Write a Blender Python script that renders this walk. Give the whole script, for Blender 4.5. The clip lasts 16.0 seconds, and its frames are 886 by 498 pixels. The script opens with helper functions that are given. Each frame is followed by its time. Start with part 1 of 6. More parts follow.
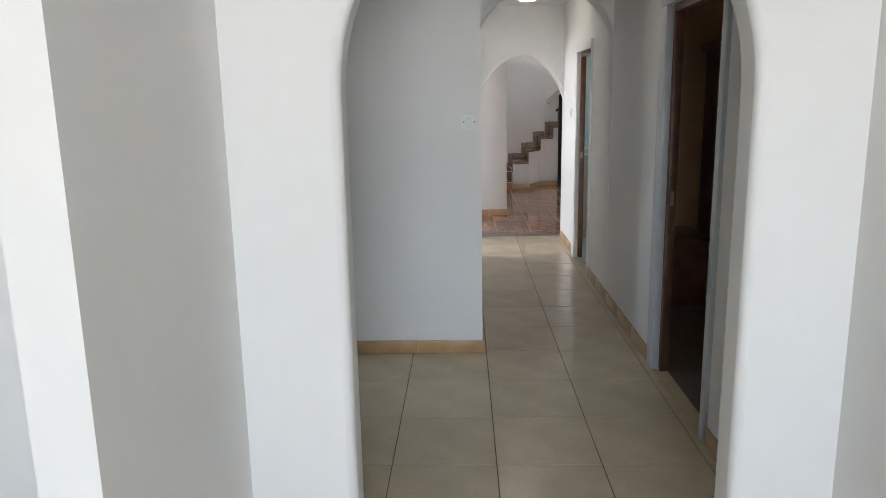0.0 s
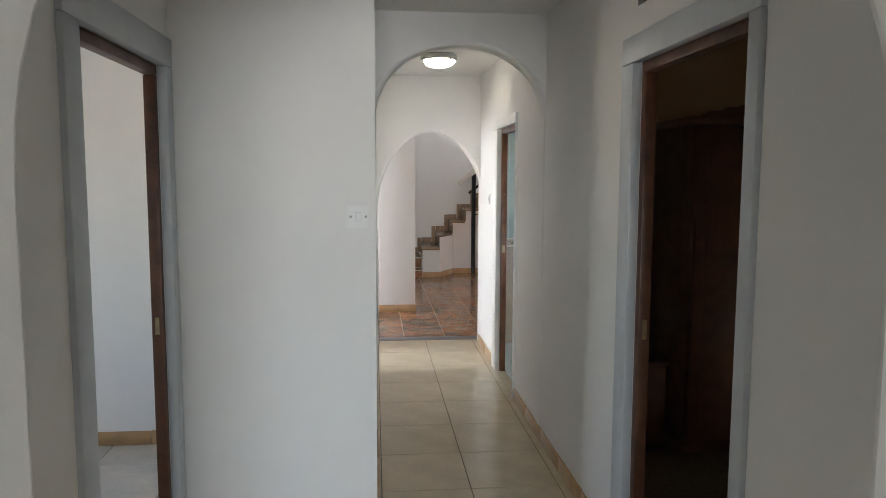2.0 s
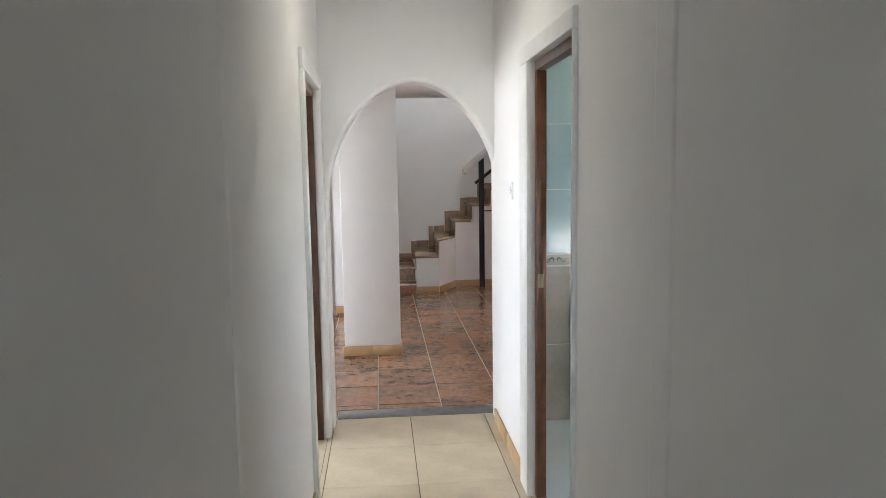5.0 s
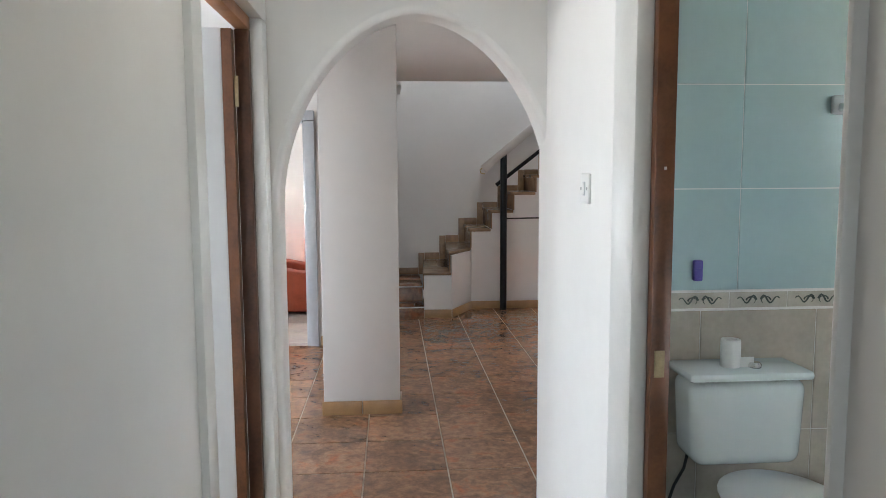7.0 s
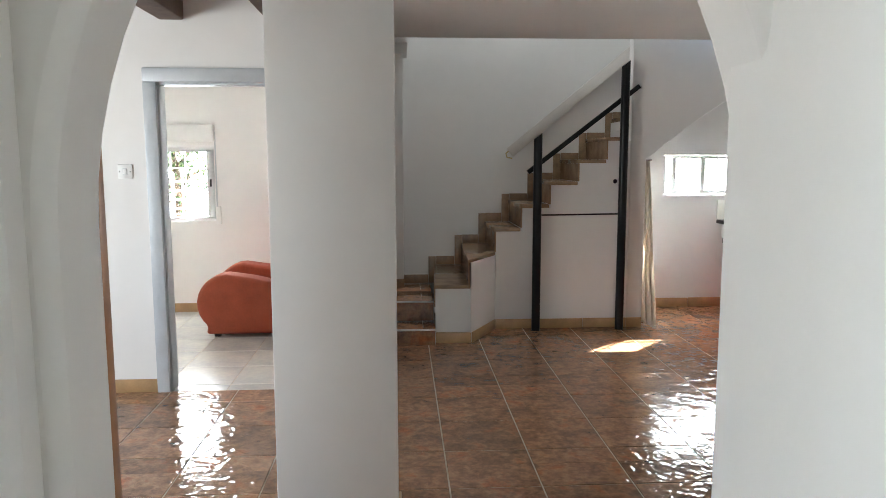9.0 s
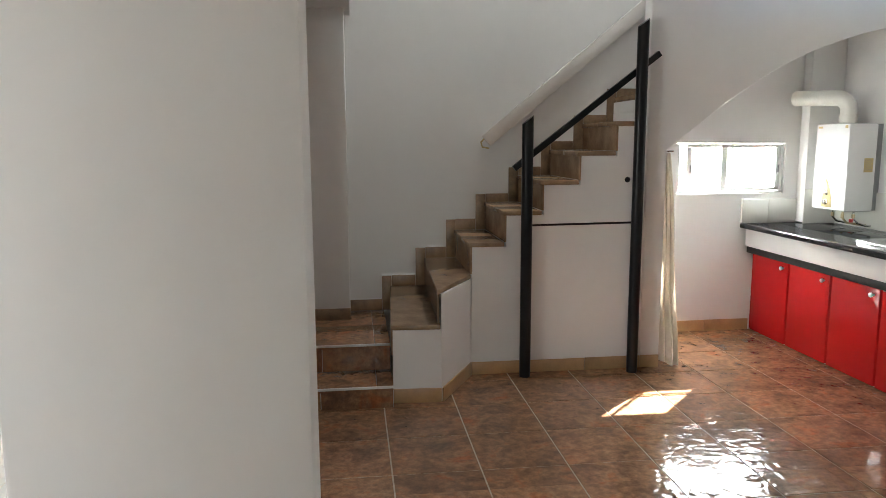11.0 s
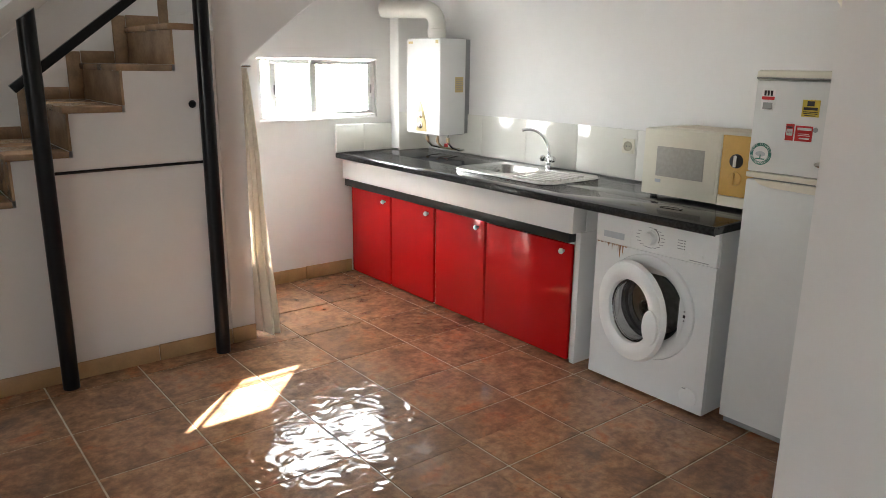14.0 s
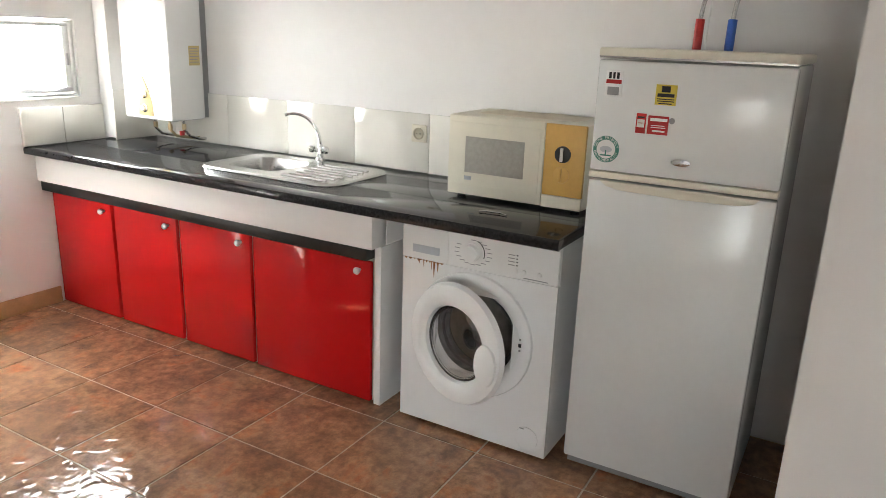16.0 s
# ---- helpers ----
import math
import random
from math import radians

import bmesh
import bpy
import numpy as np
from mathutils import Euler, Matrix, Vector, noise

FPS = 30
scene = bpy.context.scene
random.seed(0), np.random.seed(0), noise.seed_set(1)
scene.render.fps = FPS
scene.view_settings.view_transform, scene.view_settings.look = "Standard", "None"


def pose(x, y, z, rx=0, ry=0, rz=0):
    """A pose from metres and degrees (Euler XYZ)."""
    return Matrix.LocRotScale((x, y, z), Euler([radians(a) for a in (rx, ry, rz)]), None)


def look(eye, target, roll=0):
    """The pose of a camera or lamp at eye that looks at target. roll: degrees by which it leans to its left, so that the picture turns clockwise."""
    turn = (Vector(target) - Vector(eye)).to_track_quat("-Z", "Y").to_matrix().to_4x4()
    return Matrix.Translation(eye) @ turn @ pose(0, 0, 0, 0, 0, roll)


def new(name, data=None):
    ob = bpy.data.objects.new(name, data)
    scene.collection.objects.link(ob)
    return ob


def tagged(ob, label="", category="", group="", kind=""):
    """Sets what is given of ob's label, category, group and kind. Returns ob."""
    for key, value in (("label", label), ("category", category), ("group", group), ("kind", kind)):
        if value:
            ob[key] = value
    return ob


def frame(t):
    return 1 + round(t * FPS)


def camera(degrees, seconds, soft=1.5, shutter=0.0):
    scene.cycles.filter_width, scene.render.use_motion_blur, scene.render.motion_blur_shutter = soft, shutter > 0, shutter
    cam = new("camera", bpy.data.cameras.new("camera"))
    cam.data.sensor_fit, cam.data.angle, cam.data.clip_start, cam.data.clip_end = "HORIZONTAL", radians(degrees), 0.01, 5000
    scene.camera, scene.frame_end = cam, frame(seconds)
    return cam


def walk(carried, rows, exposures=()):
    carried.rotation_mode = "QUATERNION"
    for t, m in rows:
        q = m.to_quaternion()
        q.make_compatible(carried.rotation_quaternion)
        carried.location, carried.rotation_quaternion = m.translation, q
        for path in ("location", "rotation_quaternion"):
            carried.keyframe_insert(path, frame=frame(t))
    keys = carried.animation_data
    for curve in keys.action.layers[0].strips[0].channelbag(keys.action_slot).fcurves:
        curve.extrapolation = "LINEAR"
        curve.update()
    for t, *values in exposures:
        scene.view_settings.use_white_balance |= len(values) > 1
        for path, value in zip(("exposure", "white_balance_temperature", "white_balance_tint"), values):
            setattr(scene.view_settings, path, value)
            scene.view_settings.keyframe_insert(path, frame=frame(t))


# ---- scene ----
cam = camera(63.1, 16.0, soft=0.8)
PATH = [
    (0, (1.032, -0.671, 1.599), (0.972, 1.286, 1.192), -1.0),
    (0.5, (1.03, -0.45, 1.632), (1.112, 1.504, 1.218), -0.5),
    (1, (1.03, -0.134, 1.645), (1.206, 1.833, 1.334), -0.1),
    (1.5, (1.109, 0.271, 1.659), (1.297, 2.249, 1.425), 0.6),
    (2, (1.134, 0.652, 1.634), (1.323, 2.633, 1.433), 0.2),
    (2.5, (1.182, 1.057, 1.629), (1.365, 3.038, 1.421), 0.3),
    (3, (1.283, 1.482, 1.634), (1.461, 3.463, 1.422), 0.2),
    (3.5, (1.335, 1.908, 1.605), (1.509, 3.889, 1.392), 0.1),
    (4, (1.389, 2.361, 1.606), (1.559, 4.341, 1.386), -0.1),
    (4.2, (1.407, 2.567, 1.597), (1.589, 4.545, 1.366), -0.7),
    (6.5, (1.569, 4.525, 1.493), (1.719, 6.51, 1.295), -0.5),
    (7, (1.58, 4.919, 1.479), (1.722, 6.903, 1.271), -0.3),
    (7.5, (1.593, 5.334, 1.474), (1.723, 7.318, 1.257), -0.2),
    (8, (1.581, 5.763, 1.47), (1.703, 7.747, 1.246), -0.5),
    (8.5, (1.609, 6.189, 1.449), (1.725, 8.171, 1.213), -0.1),
    (9, (1.645, 6.586, 1.455), (1.758, 8.568, 1.211), -0.1),
    (9.2, (1.642, 6.765, 1.429), (1.755, 8.747, 1.184), -0.2),
    (11.3, (1.724, 8.344, 1.534), (2.046, 10.292, 1.217), -0.2),
    (11.5, (1.792, 8.454, 1.526), (2.181, 10.388, 1.196), -0.1),
    (12, (1.939, 8.699, 1.516), (2.501, 10.59, 1.186), 0.4),
    (12.5, (2.036, 8.89, 1.502), (2.782, 10.71, 1.141), -0.1),
    (13, (2.076, 8.966, 1.495), (2.994, 10.687, 1.052), 0.2),
    (13.5, (2.107, 9.016, 1.486), (3.158, 10.646, 0.996), 0.7),
    (14, (2.203, 9.14, 1.477), (3.412, 10.653, 0.98), 0.7),
    (14.5, (2.369, 9.343, 1.471), (3.726, 10.724, 0.971), 1.4),
    (15, (2.477, 9.534, 1.468), (3.964, 10.764, 0.943), 2.2),
    (15.5, (2.557, 9.735, 1.482), (4.156, 10.802, 0.931), 1.6),
    (16, (2.643, 9.854, 1.477), (4.311, 10.804, 0.916), 2.1),
]
walk(cam, [(t, look(e, a, r)) for t, e, a, r in PATH], exposures=[(0, 3.72, 6200, 12), (1, 3.72, 6200, 12), (2, 3.9, 6350, 11), (2.6, 4.12, 6400, 11), (3.2, 4.2, 6250, 10), (4, 4.12, 6200, 10), (6, 3.80, 6080, 11), (9, 3.40, 6200, 6), (12, 3.58, 6500, 7), (13, 3.45, 6500, 8), (14, 3.46, 6550, 8), (15, 3.44, 6650, 9), (16, 3.78, 6650, 9)])

# ---- light ----
world = bpy.data.worlds.new("sky")
scene.world = world
world.use_nodes = True
wn = world.node_tree
sky = wn.nodes.new("ShaderNodeTexSky")
sky.sky_type = 'NISHITA'
sky.sun_disc = False
SUN_FROM = Vector((1.43, 1.50, 1.30)).normalized()
sky.sun_elevation = math.asin(SUN_FROM.z)
sky.sun_rotation = math.atan2(SUN_FROM.x, SUN_FROM.y)
wn.nodes["Background"].inputs[1].default_value = 0.06
wn.links.new(sky.outputs[0], wn.nodes["Background"].inputs[0])

sun = new("sun", bpy.data.lights.new("sun", 'SUN'))
sun.data.energy, sun.data.angle, sun.data.color = 8.0, radians(0.5), (1.0, 0.98, 0.95)
sun.matrix_world = look(SUN_FROM * 30, (0, 0, 0))


def daylight(name, eye, target, wide, high, watts, tint=(0.93, 0.97, 1.0)):
    """An area lamp added for sky light, most of them set at a window's opening."""
    lamp = bpy.data.lights.new(name, 'AREA')
    lamp.shape, lamp.size, lamp.size_y, lamp.energy, lamp.color = 'RECTANGLE', wide, high, watts, tint
    ob = new(name, lamp)
    ob.matrix_world = look(eye, target)
    return ob


daylight("window_light_entry", (1.3, -4.45, 1.5), (1.3, 0, 1.4), 2.1, 1.2, 11.6, (0.86, 0.94, 1.0))
daylight("window_light_bedroom", (-2.58, 3.05, 1.5), (0, 3.4, 1.3), 1.0, 1.0, 0.68)
daylight("window_light_left_room", (-1.98, 6.85, 1.5), (0, 6.9, 1.3), 1.0, 1.1, 7.52)
# Added lamp for the bathroom, at a window assumed in its unseen wall.
daylight("assumed_window_light_bath", (4.06, 6.6, 1.75), (2.5, 6.6, 1.0), 0.45, 0.45, 0.11, (0.80, 0.97, 1.0))
# Added lamp at an unseen, assumed window, aimed to brighten the stair front.
daylight("assumed_window_light_living", (-2.28, 8.8, 1.45), (2.2, 11.6, 0.9), 1.5, 1.15, 8.6)
daylight("window_light_sofa_room", (-0.5, 13.575, 1.25), (-0.5, 11.5, 0.9), 0.6, 0.58, 2.64)
daylight("window_light_kitchen", (4.65, 13.5, 1.3), (4.3, 11.5, 0.4), 0.8, 0.34, 1.35)
# Added lamp below the closed stairwell roof, for light from above.
daylight("added_light_stairs", (3.35, 13.0, 4.9), (3.3, 13.3, 2.0), 0.5, 0.5, 2.9)

# ---- materials ----
def mat(name, color=(0.8, 0.8, 0.8), rough=0.5, metal=0.0, spec=0.5, var=0.0, scale=6.0, bump=0.0, bump_scale=60.0, tint=None, per_object=0.0, coat=0.0):
    m = bpy.data.materials.new(name)
    m.use_nodes = True
    nt = m.node_tree
    b = nt.nodes["Principled BSDF"]
    b.inputs["Base Color"].default_value = (*color, 1)
    b.inputs["Roughness"].default_value = rough
    b.inputs["Metallic"].default_value = metal
    b.inputs["Specular IOR Level"].default_value = spec
    b.inputs["Coat Weight"].default_value = coat
    tc = nt.nodes.new("ShaderNodeTexCoord")
    if var > 0:
        n1 = nt.nodes.new("ShaderNodeTexNoise")
        n1.inputs["Scale"].default_value, n1.inputs["Detail"].default_value = scale, 6.0
        n2 = nt.nodes.new("ShaderNodeTexNoise")
        n2.inputs["Scale"].default_value, n2.inputs["Detail"].default_value = scale * 9, 4.0
        add = nt.nodes.new("ShaderNodeMath")
        add.operation = 'MULTIPLY_ADD'
        add.inputs[1].default_value = 0.35
        nt.links.new(tc.outputs["Object"], n1.inputs["Vector"])
        nt.links.new(tc.outputs["Object"], n2.inputs["Vector"])
        nt.links.new(n2.outputs["Fac"], add.inputs[0])
        nt.links.new(n1.outputs["Fac"], add.inputs[2])
        ramp = nt.nodes.new("ShaderNodeValToRGB")
        dark = tint if tint else tuple(c * (1 - var) for c in color)
        ramp.color_ramp.elements[0].position, ramp.color_ramp.elements[0].color = 0.45, (*dark, 1)
        ramp.color_ramp.elements[1].position, ramp.color_ramp.elements[1].color = 0.85, (*color, 1)
        nt.links.new(add.outputs[0], ramp.inputs[0])
        out = ramp.outputs[0]
        if per_object > 0:
            info = nt.nodes.new("ShaderNodeObjectInfo")
            mr = nt.nodes.new("ShaderNodeMapRange")
            mr.inputs[3].default_value, mr.inputs[4].default_value = 1 - per_object, 1 + per_object
            hsv = nt.nodes.new("ShaderNodeHueSaturation")
            nt.links.new(info.outputs["Random"], mr.inputs[0])
            nt.links.new(mr.outputs[0], hsv.inputs["Value"])
            nt.links.new(out, hsv.inputs["Color"])
            out = hsv.outputs[0]
        nt.links.new(out, b.inputs["Base Color"])
        rr = nt.nodes.new("ShaderNodeMapRange")
        rr.inputs[3].default_value, rr.inputs[4].default_value = min(1, rough * 1.15), max(0.02, rough * 0.85)
        nt.links.new(n1.outputs["Fac"], rr.inputs[0])
        nt.links.new(rr.outputs[0], b.inputs["Roughness"])
    if bump > 0:
        nb = nt.nodes.new("ShaderNodeTexNoise")
        nb.inputs["Scale"].default_value, nb.inputs["Detail"].default_value = bump_scale, 5.0
        bp = nt.nodes.new("ShaderNodeBump")
        bp.inputs["Strength"].default_value, bp.inputs["Distance"].default_value = bump, 0.01
        nt.links.new(tc.outputs["Object"], nb.inputs["Vector"])
        nt.links.new(nb.outputs["Fac"], bp.inputs["Height"])
        nt.links.new(bp.outputs[0], b.inputs["Normal"])
    return m


PLASTER = mat("plaster", (0.80, 0.785, 0.765), 0.75, var=0.045, scale=1.3, bump=0.22, bump_scale=7)
# The tan puts the dark bedroom's dim, warm light into the wall colour.
DIM_WARM_WALL = mat("wall_in_dim_warm_light", (0.58, 0.40, 0.25), 0.8, var=0.06, scale=1.3, bump=0.2, bump_scale=7)
CEILING = mat("ceiling_paint", (0.80, 0.79, 0.77), 0.85, var=0.04, scale=1.5, bump=0.08, bump_scale=20)
SKIRT = mat("skirting_tile", (0.50, 0.31, 0.15), 0.3, var=0.25, scale=9, bump=0.03, bump_scale=80, per_object=0.1)
SKIRT_BROWN = mat("stair_skirting_tile", (0.33, 0.215, 0.125), 0.3, var=0.45, scale=14, bump=0.03, per_object=0.12)
CREAM_TILE = mat("cream_tile", (0.60, 0.50, 0.35), 0.22, var=0.16, scale=5, bump=0.015, bump_scale=30, per_object=0.04)
PALE_TILE = mat("pale_tile", (0.64, 0.59, 0.51), 0.2, var=0.2, scale=3.2, tint=(0.44, 0.43, 0.41), bump=0.015, per_object=0.09)
GROUT_DARK = mat("dark_grout", (0.13, 0.10, 0.075), 0.9, var=0.3, scale=30)
GROUT_LIGHT = mat("light_grout", (0.55, 0.44, 0.32), 0.9, var=0.3, scale=30)
SLATE = mat("grey_stone", (0.16, 0.15, 0.15), 0.35, var=0.4, scale=22, bump=0.05)
GREY_PAINT = mat("grey_gloss_paint", (0.52, 0.55, 0.58), 0.35, var=0.1, scale=10, bump=0.06, bump_scale=25)
WHITE_PAINT = mat("white_gloss_paint", (0.78, 0.78, 0.76), 0.35, var=0.07, scale=10, bump=0.05, bump_scale=30)
DOOR_WHITE = mat("door_white_paint", (0.76, 0.78, 0.80), 0.4, var=0.05, scale=4, bump=0.03)
DARK_WOOD = mat("dark_wood", (0.12, 0.048, 0.024), 0.4, var=0.6, scale=9, bump=0.1, bump_scale=40)
BROWN_WOOD = mat("brown_wood", (0.17, 0.066, 0.026), 0.35, var=0.55, scale=11, bump=0.12, bump_scale=30)
ORANGE_WOOD = mat("varnished_pine", (0.40, 0.17, 0.06), 0.4, var=0.4, scale=8, bump=0.1, bump_scale=30)
BEAM_WOOD = mat("beam_wood", (0.10, 0.045, 0.022), 0.6, var=0.5, scale=10, bump=0.3, bump_scale=25)
BLACK_METAL = mat("black_gloss_metal", (0.006, 0.006, 0.007), 0.28, spec=0.22, bump=0.04, bump_scale=30)
GRANITE = mat("black_granite", (0.028, 0.028, 0.030), 0.10, spec=0.35, var=0.75, scale=90, tint=(0.008, 0.008, 0.009))
RED_GLOSS = mat("red_gloss_laminate", (0.50, 0.008, 0.010), 0.06, spec=0.3, var=0.05, scale=1.5)
BLACK_EDGE = mat("black_plastic", (0.015, 0.015, 0.016), 0.4, var=0.2, scale=20)
STEEL = mat("brushed_steel", (0.62, 0.62, 0.61), 0.25, 1.0, var=0.12, scale=40)
# Steel darkened so that the drum's shaded inside is in the colour.
DRUM_STEEL = mat("shaded_drum_steel", (0.30, 0.28, 0.25), 0.35, 1.0, var=0.3, scale=30)
CHROME = mat("chrome", (0.80, 0.80, 0.80), 0.08, 1.0)
ENAMEL = mat("white_enamel", (0.80, 0.80, 0.79), 0.18, var=0.03, scale=3)
FRIDGE_WHITE = mat("aged_white_enamel", (0.74, 0.75, 0.73), 0.2, var=0.05, scale=4, bump=0.008, bump_scale=30)
CREAM_PLASTIC = mat("aged_cream_plastic", (0.74, 0.70, 0.58), 0.35, var=0.06, scale=8)
YELLOW_PLASTIC = mat("yellowed_plastic", (0.60, 0.36, 0.10), 0.4, var=0.15, scale=8)
WHITE_PLASTIC = mat("white_plastic", (0.80, 0.80, 0.78), 0.3, var=0.03, scale=10)
MESH_WINDOW = mat("oven_mesh_window", (0.40, 0.38, 0.33), 0.3, var=0.15, scale=60)
FLUE_PLASTIC = mat("flue_white_plastic", (0.78, 0.76, 0.70), 0.4, var=0.06, scale=12)
RAIL_PAINT = mat("off_white_rail_paint", (0.72, 0.68, 0.64), 0.5, var=0.06, scale=9, bump=0.05, bump_scale=25)
# Darker copy of the cream plastic, with the socket recess's shade in its colour.
SOCKET_WELL = mat("shaded_cream_plastic", (0.42, 0.38, 0.28), 0.4, var=0.1, scale=30)
STAIR_TILE = mat("tan_brown_stair_tile", (0.34, 0.225, 0.135), 0.24, var=0.42, scale=8, tint=(0.20, 0.125, 0.075), bump=0.04, bump_scale=35, per_object=0.1)
GREY_PLASTIC = mat("grey_plastic", (0.30, 0.30, 0.30), 0.35, var=0.1, scale=20)
RUBBER = mat("dark_rubber", (0.025, 0.025, 0.027), 0.5, var=0.2, scale=20)
CERAMIC = mat("white_ceramic", (0.74, 0.80, 0.80), 0.1, var=0.03, scale=3)
SPLASH = mat("white_splash_tile", (0.74, 0.72, 0.66), 0.09, var=0.04, scale=3, bump=0.012, bump_scale=14, per_object=0.02)
BATH_TILE = mat("pale_bath_tile", (0.44, 0.585, 0.60), 0.15, var=0.06, scale=3, per_object=0.03)
BATH_TILE_LOW = mat("beige_bath_tile", (0.52, 0.47, 0.40), 0.15, var=0.22, scale=5, per_object=0.04)
BATH_BORDER = mat("bath_border_tile", (0.55, 0.52, 0.45), 0.2, var=0.2, scale=14)
BORDER_SCROLL = mat("border_scroll_glaze", (0.12, 0.14, 0.13), 0.2, var=0.3, scale=20)
FABRIC = mat("rust_fabric", (0.31, 0.060, 0.026), 0.9, var=0.25, scale=7, bump=0.15, bump_scale=140)
CURTAIN = mat("beige_curtain", (0.78, 0.70, 0.57), 0.85, var=0.2, scale=7, bump=0.1, bump_scale=200)
thin = CURTAIN.node_tree
through_cloth = thin.nodes.new("ShaderNodeBsdfTranslucent")
through_cloth.inputs[0].default_value = (0.85, 0.80, 0.72, 1)
half = thin.nodes.new("ShaderNodeMixShader")
half.inputs[0].default_value = 0.28
thin.links.new(thin.nodes["Principled BSDF"].outputs[0], half.inputs[1])
thin.links.new(through_cloth.outputs[0], half.inputs[2])
thin.links.new(half.outputs[0], thin.nodes["Material Output"].inputs[0])
PAPER = mat("white_paper", (0.80, 0.80, 0.78), 0.85, var=0.05, scale=30, bump=0.1)
VIOLET = mat("violet_plastic", (0.10, 0.08, 0.42), 0.3, var=0.1, scale=20)
BRASS = mat("worn_brass", (0.45, 0.36, 0.22), 0.35, 1.0, var=0.3, scale=40)
RUST = mat("rust_stain", (0.36, 0.17, 0.06), 0.8, var=0.5, scale=60)
RED_PLASTIC = mat("red_plastic", (0.50, 0.02, 0.02), 0.35, var=0.1, scale=20)
BLUE_PLASTIC = mat("blue_plastic", (0.02, 0.10, 0.45), 0.35, var=0.1, scale=20)
YELLOW_CARD = mat("yellow_card", (0.65, 0.50, 0.06), 0.5, var=0.1, scale=20)
GREEN_CARD = mat("green_card", (0.05, 0.22, 0.17), 0.5, var=0.1, scale=20)
TAN_CARD = mat("tan_card", (0.55, 0.43, 0.20), 0.6, var=0.1, scale=20)
LEAF = mat("leaf", (0.075, 0.13, 0.03), 0.6, var=0.5, scale=9)
BARK = mat("bark", (0.13, 0.09, 0.06), 0.9, var=0.4, scale=12, bump=0.4)
SOIL = mat("dry_ground", (0.38, 0.31, 0.22), 0.95, var=0.3, scale=1.2, bump=0.3, bump_scale=15)
RENDER_WALL = mat("white_render_outside", (0.75, 0.72, 0.66), 0.9, var=0.1, scale=1.5, bump=0.2)
WHITE_METAL = mat("white_lacquered_metal", (0.80, 0.80, 0.79), 0.3, var=0.04, scale=10)


def glass_mat(name, color=(1, 1, 1), rough=0.0):
    m = bpy.data.materials.new(name)
    m.use_nodes = True
    b = m.node_tree.nodes["Principled BSDF"]
    b.inputs["Base Color"].default_value = (*color, 1)
    b.inputs["Transmission Weight"].default_value = 1.0
    b.inputs["Roughness"].default_value = rough
    b.inputs["IOR"].default_value = 1.45
    return m


GLASS = glass_mat("clear_glass")
DOOR_GLASS = glass_mat("dark_door_glass", (0.55, 0.55, 0.55))


def glow_mat(name, color, strength):
    m = bpy.data.materials.new(name)
    m.use_nodes = True
    b = m.node_tree.nodes["Principled BSDF"]
    b.inputs["Base Color"].default_value = (*color, 1)
    b.inputs["Emission Color"].default_value = (*color, 1)
    b.inputs["Emission Strength"].default_value = strength
    b.inputs["Roughness"].default_value = 0.3
    return m


LAMP_GLASS = glow_mat("lit_opal_glass", (1.0, 0.92, 0.76), 1.25)


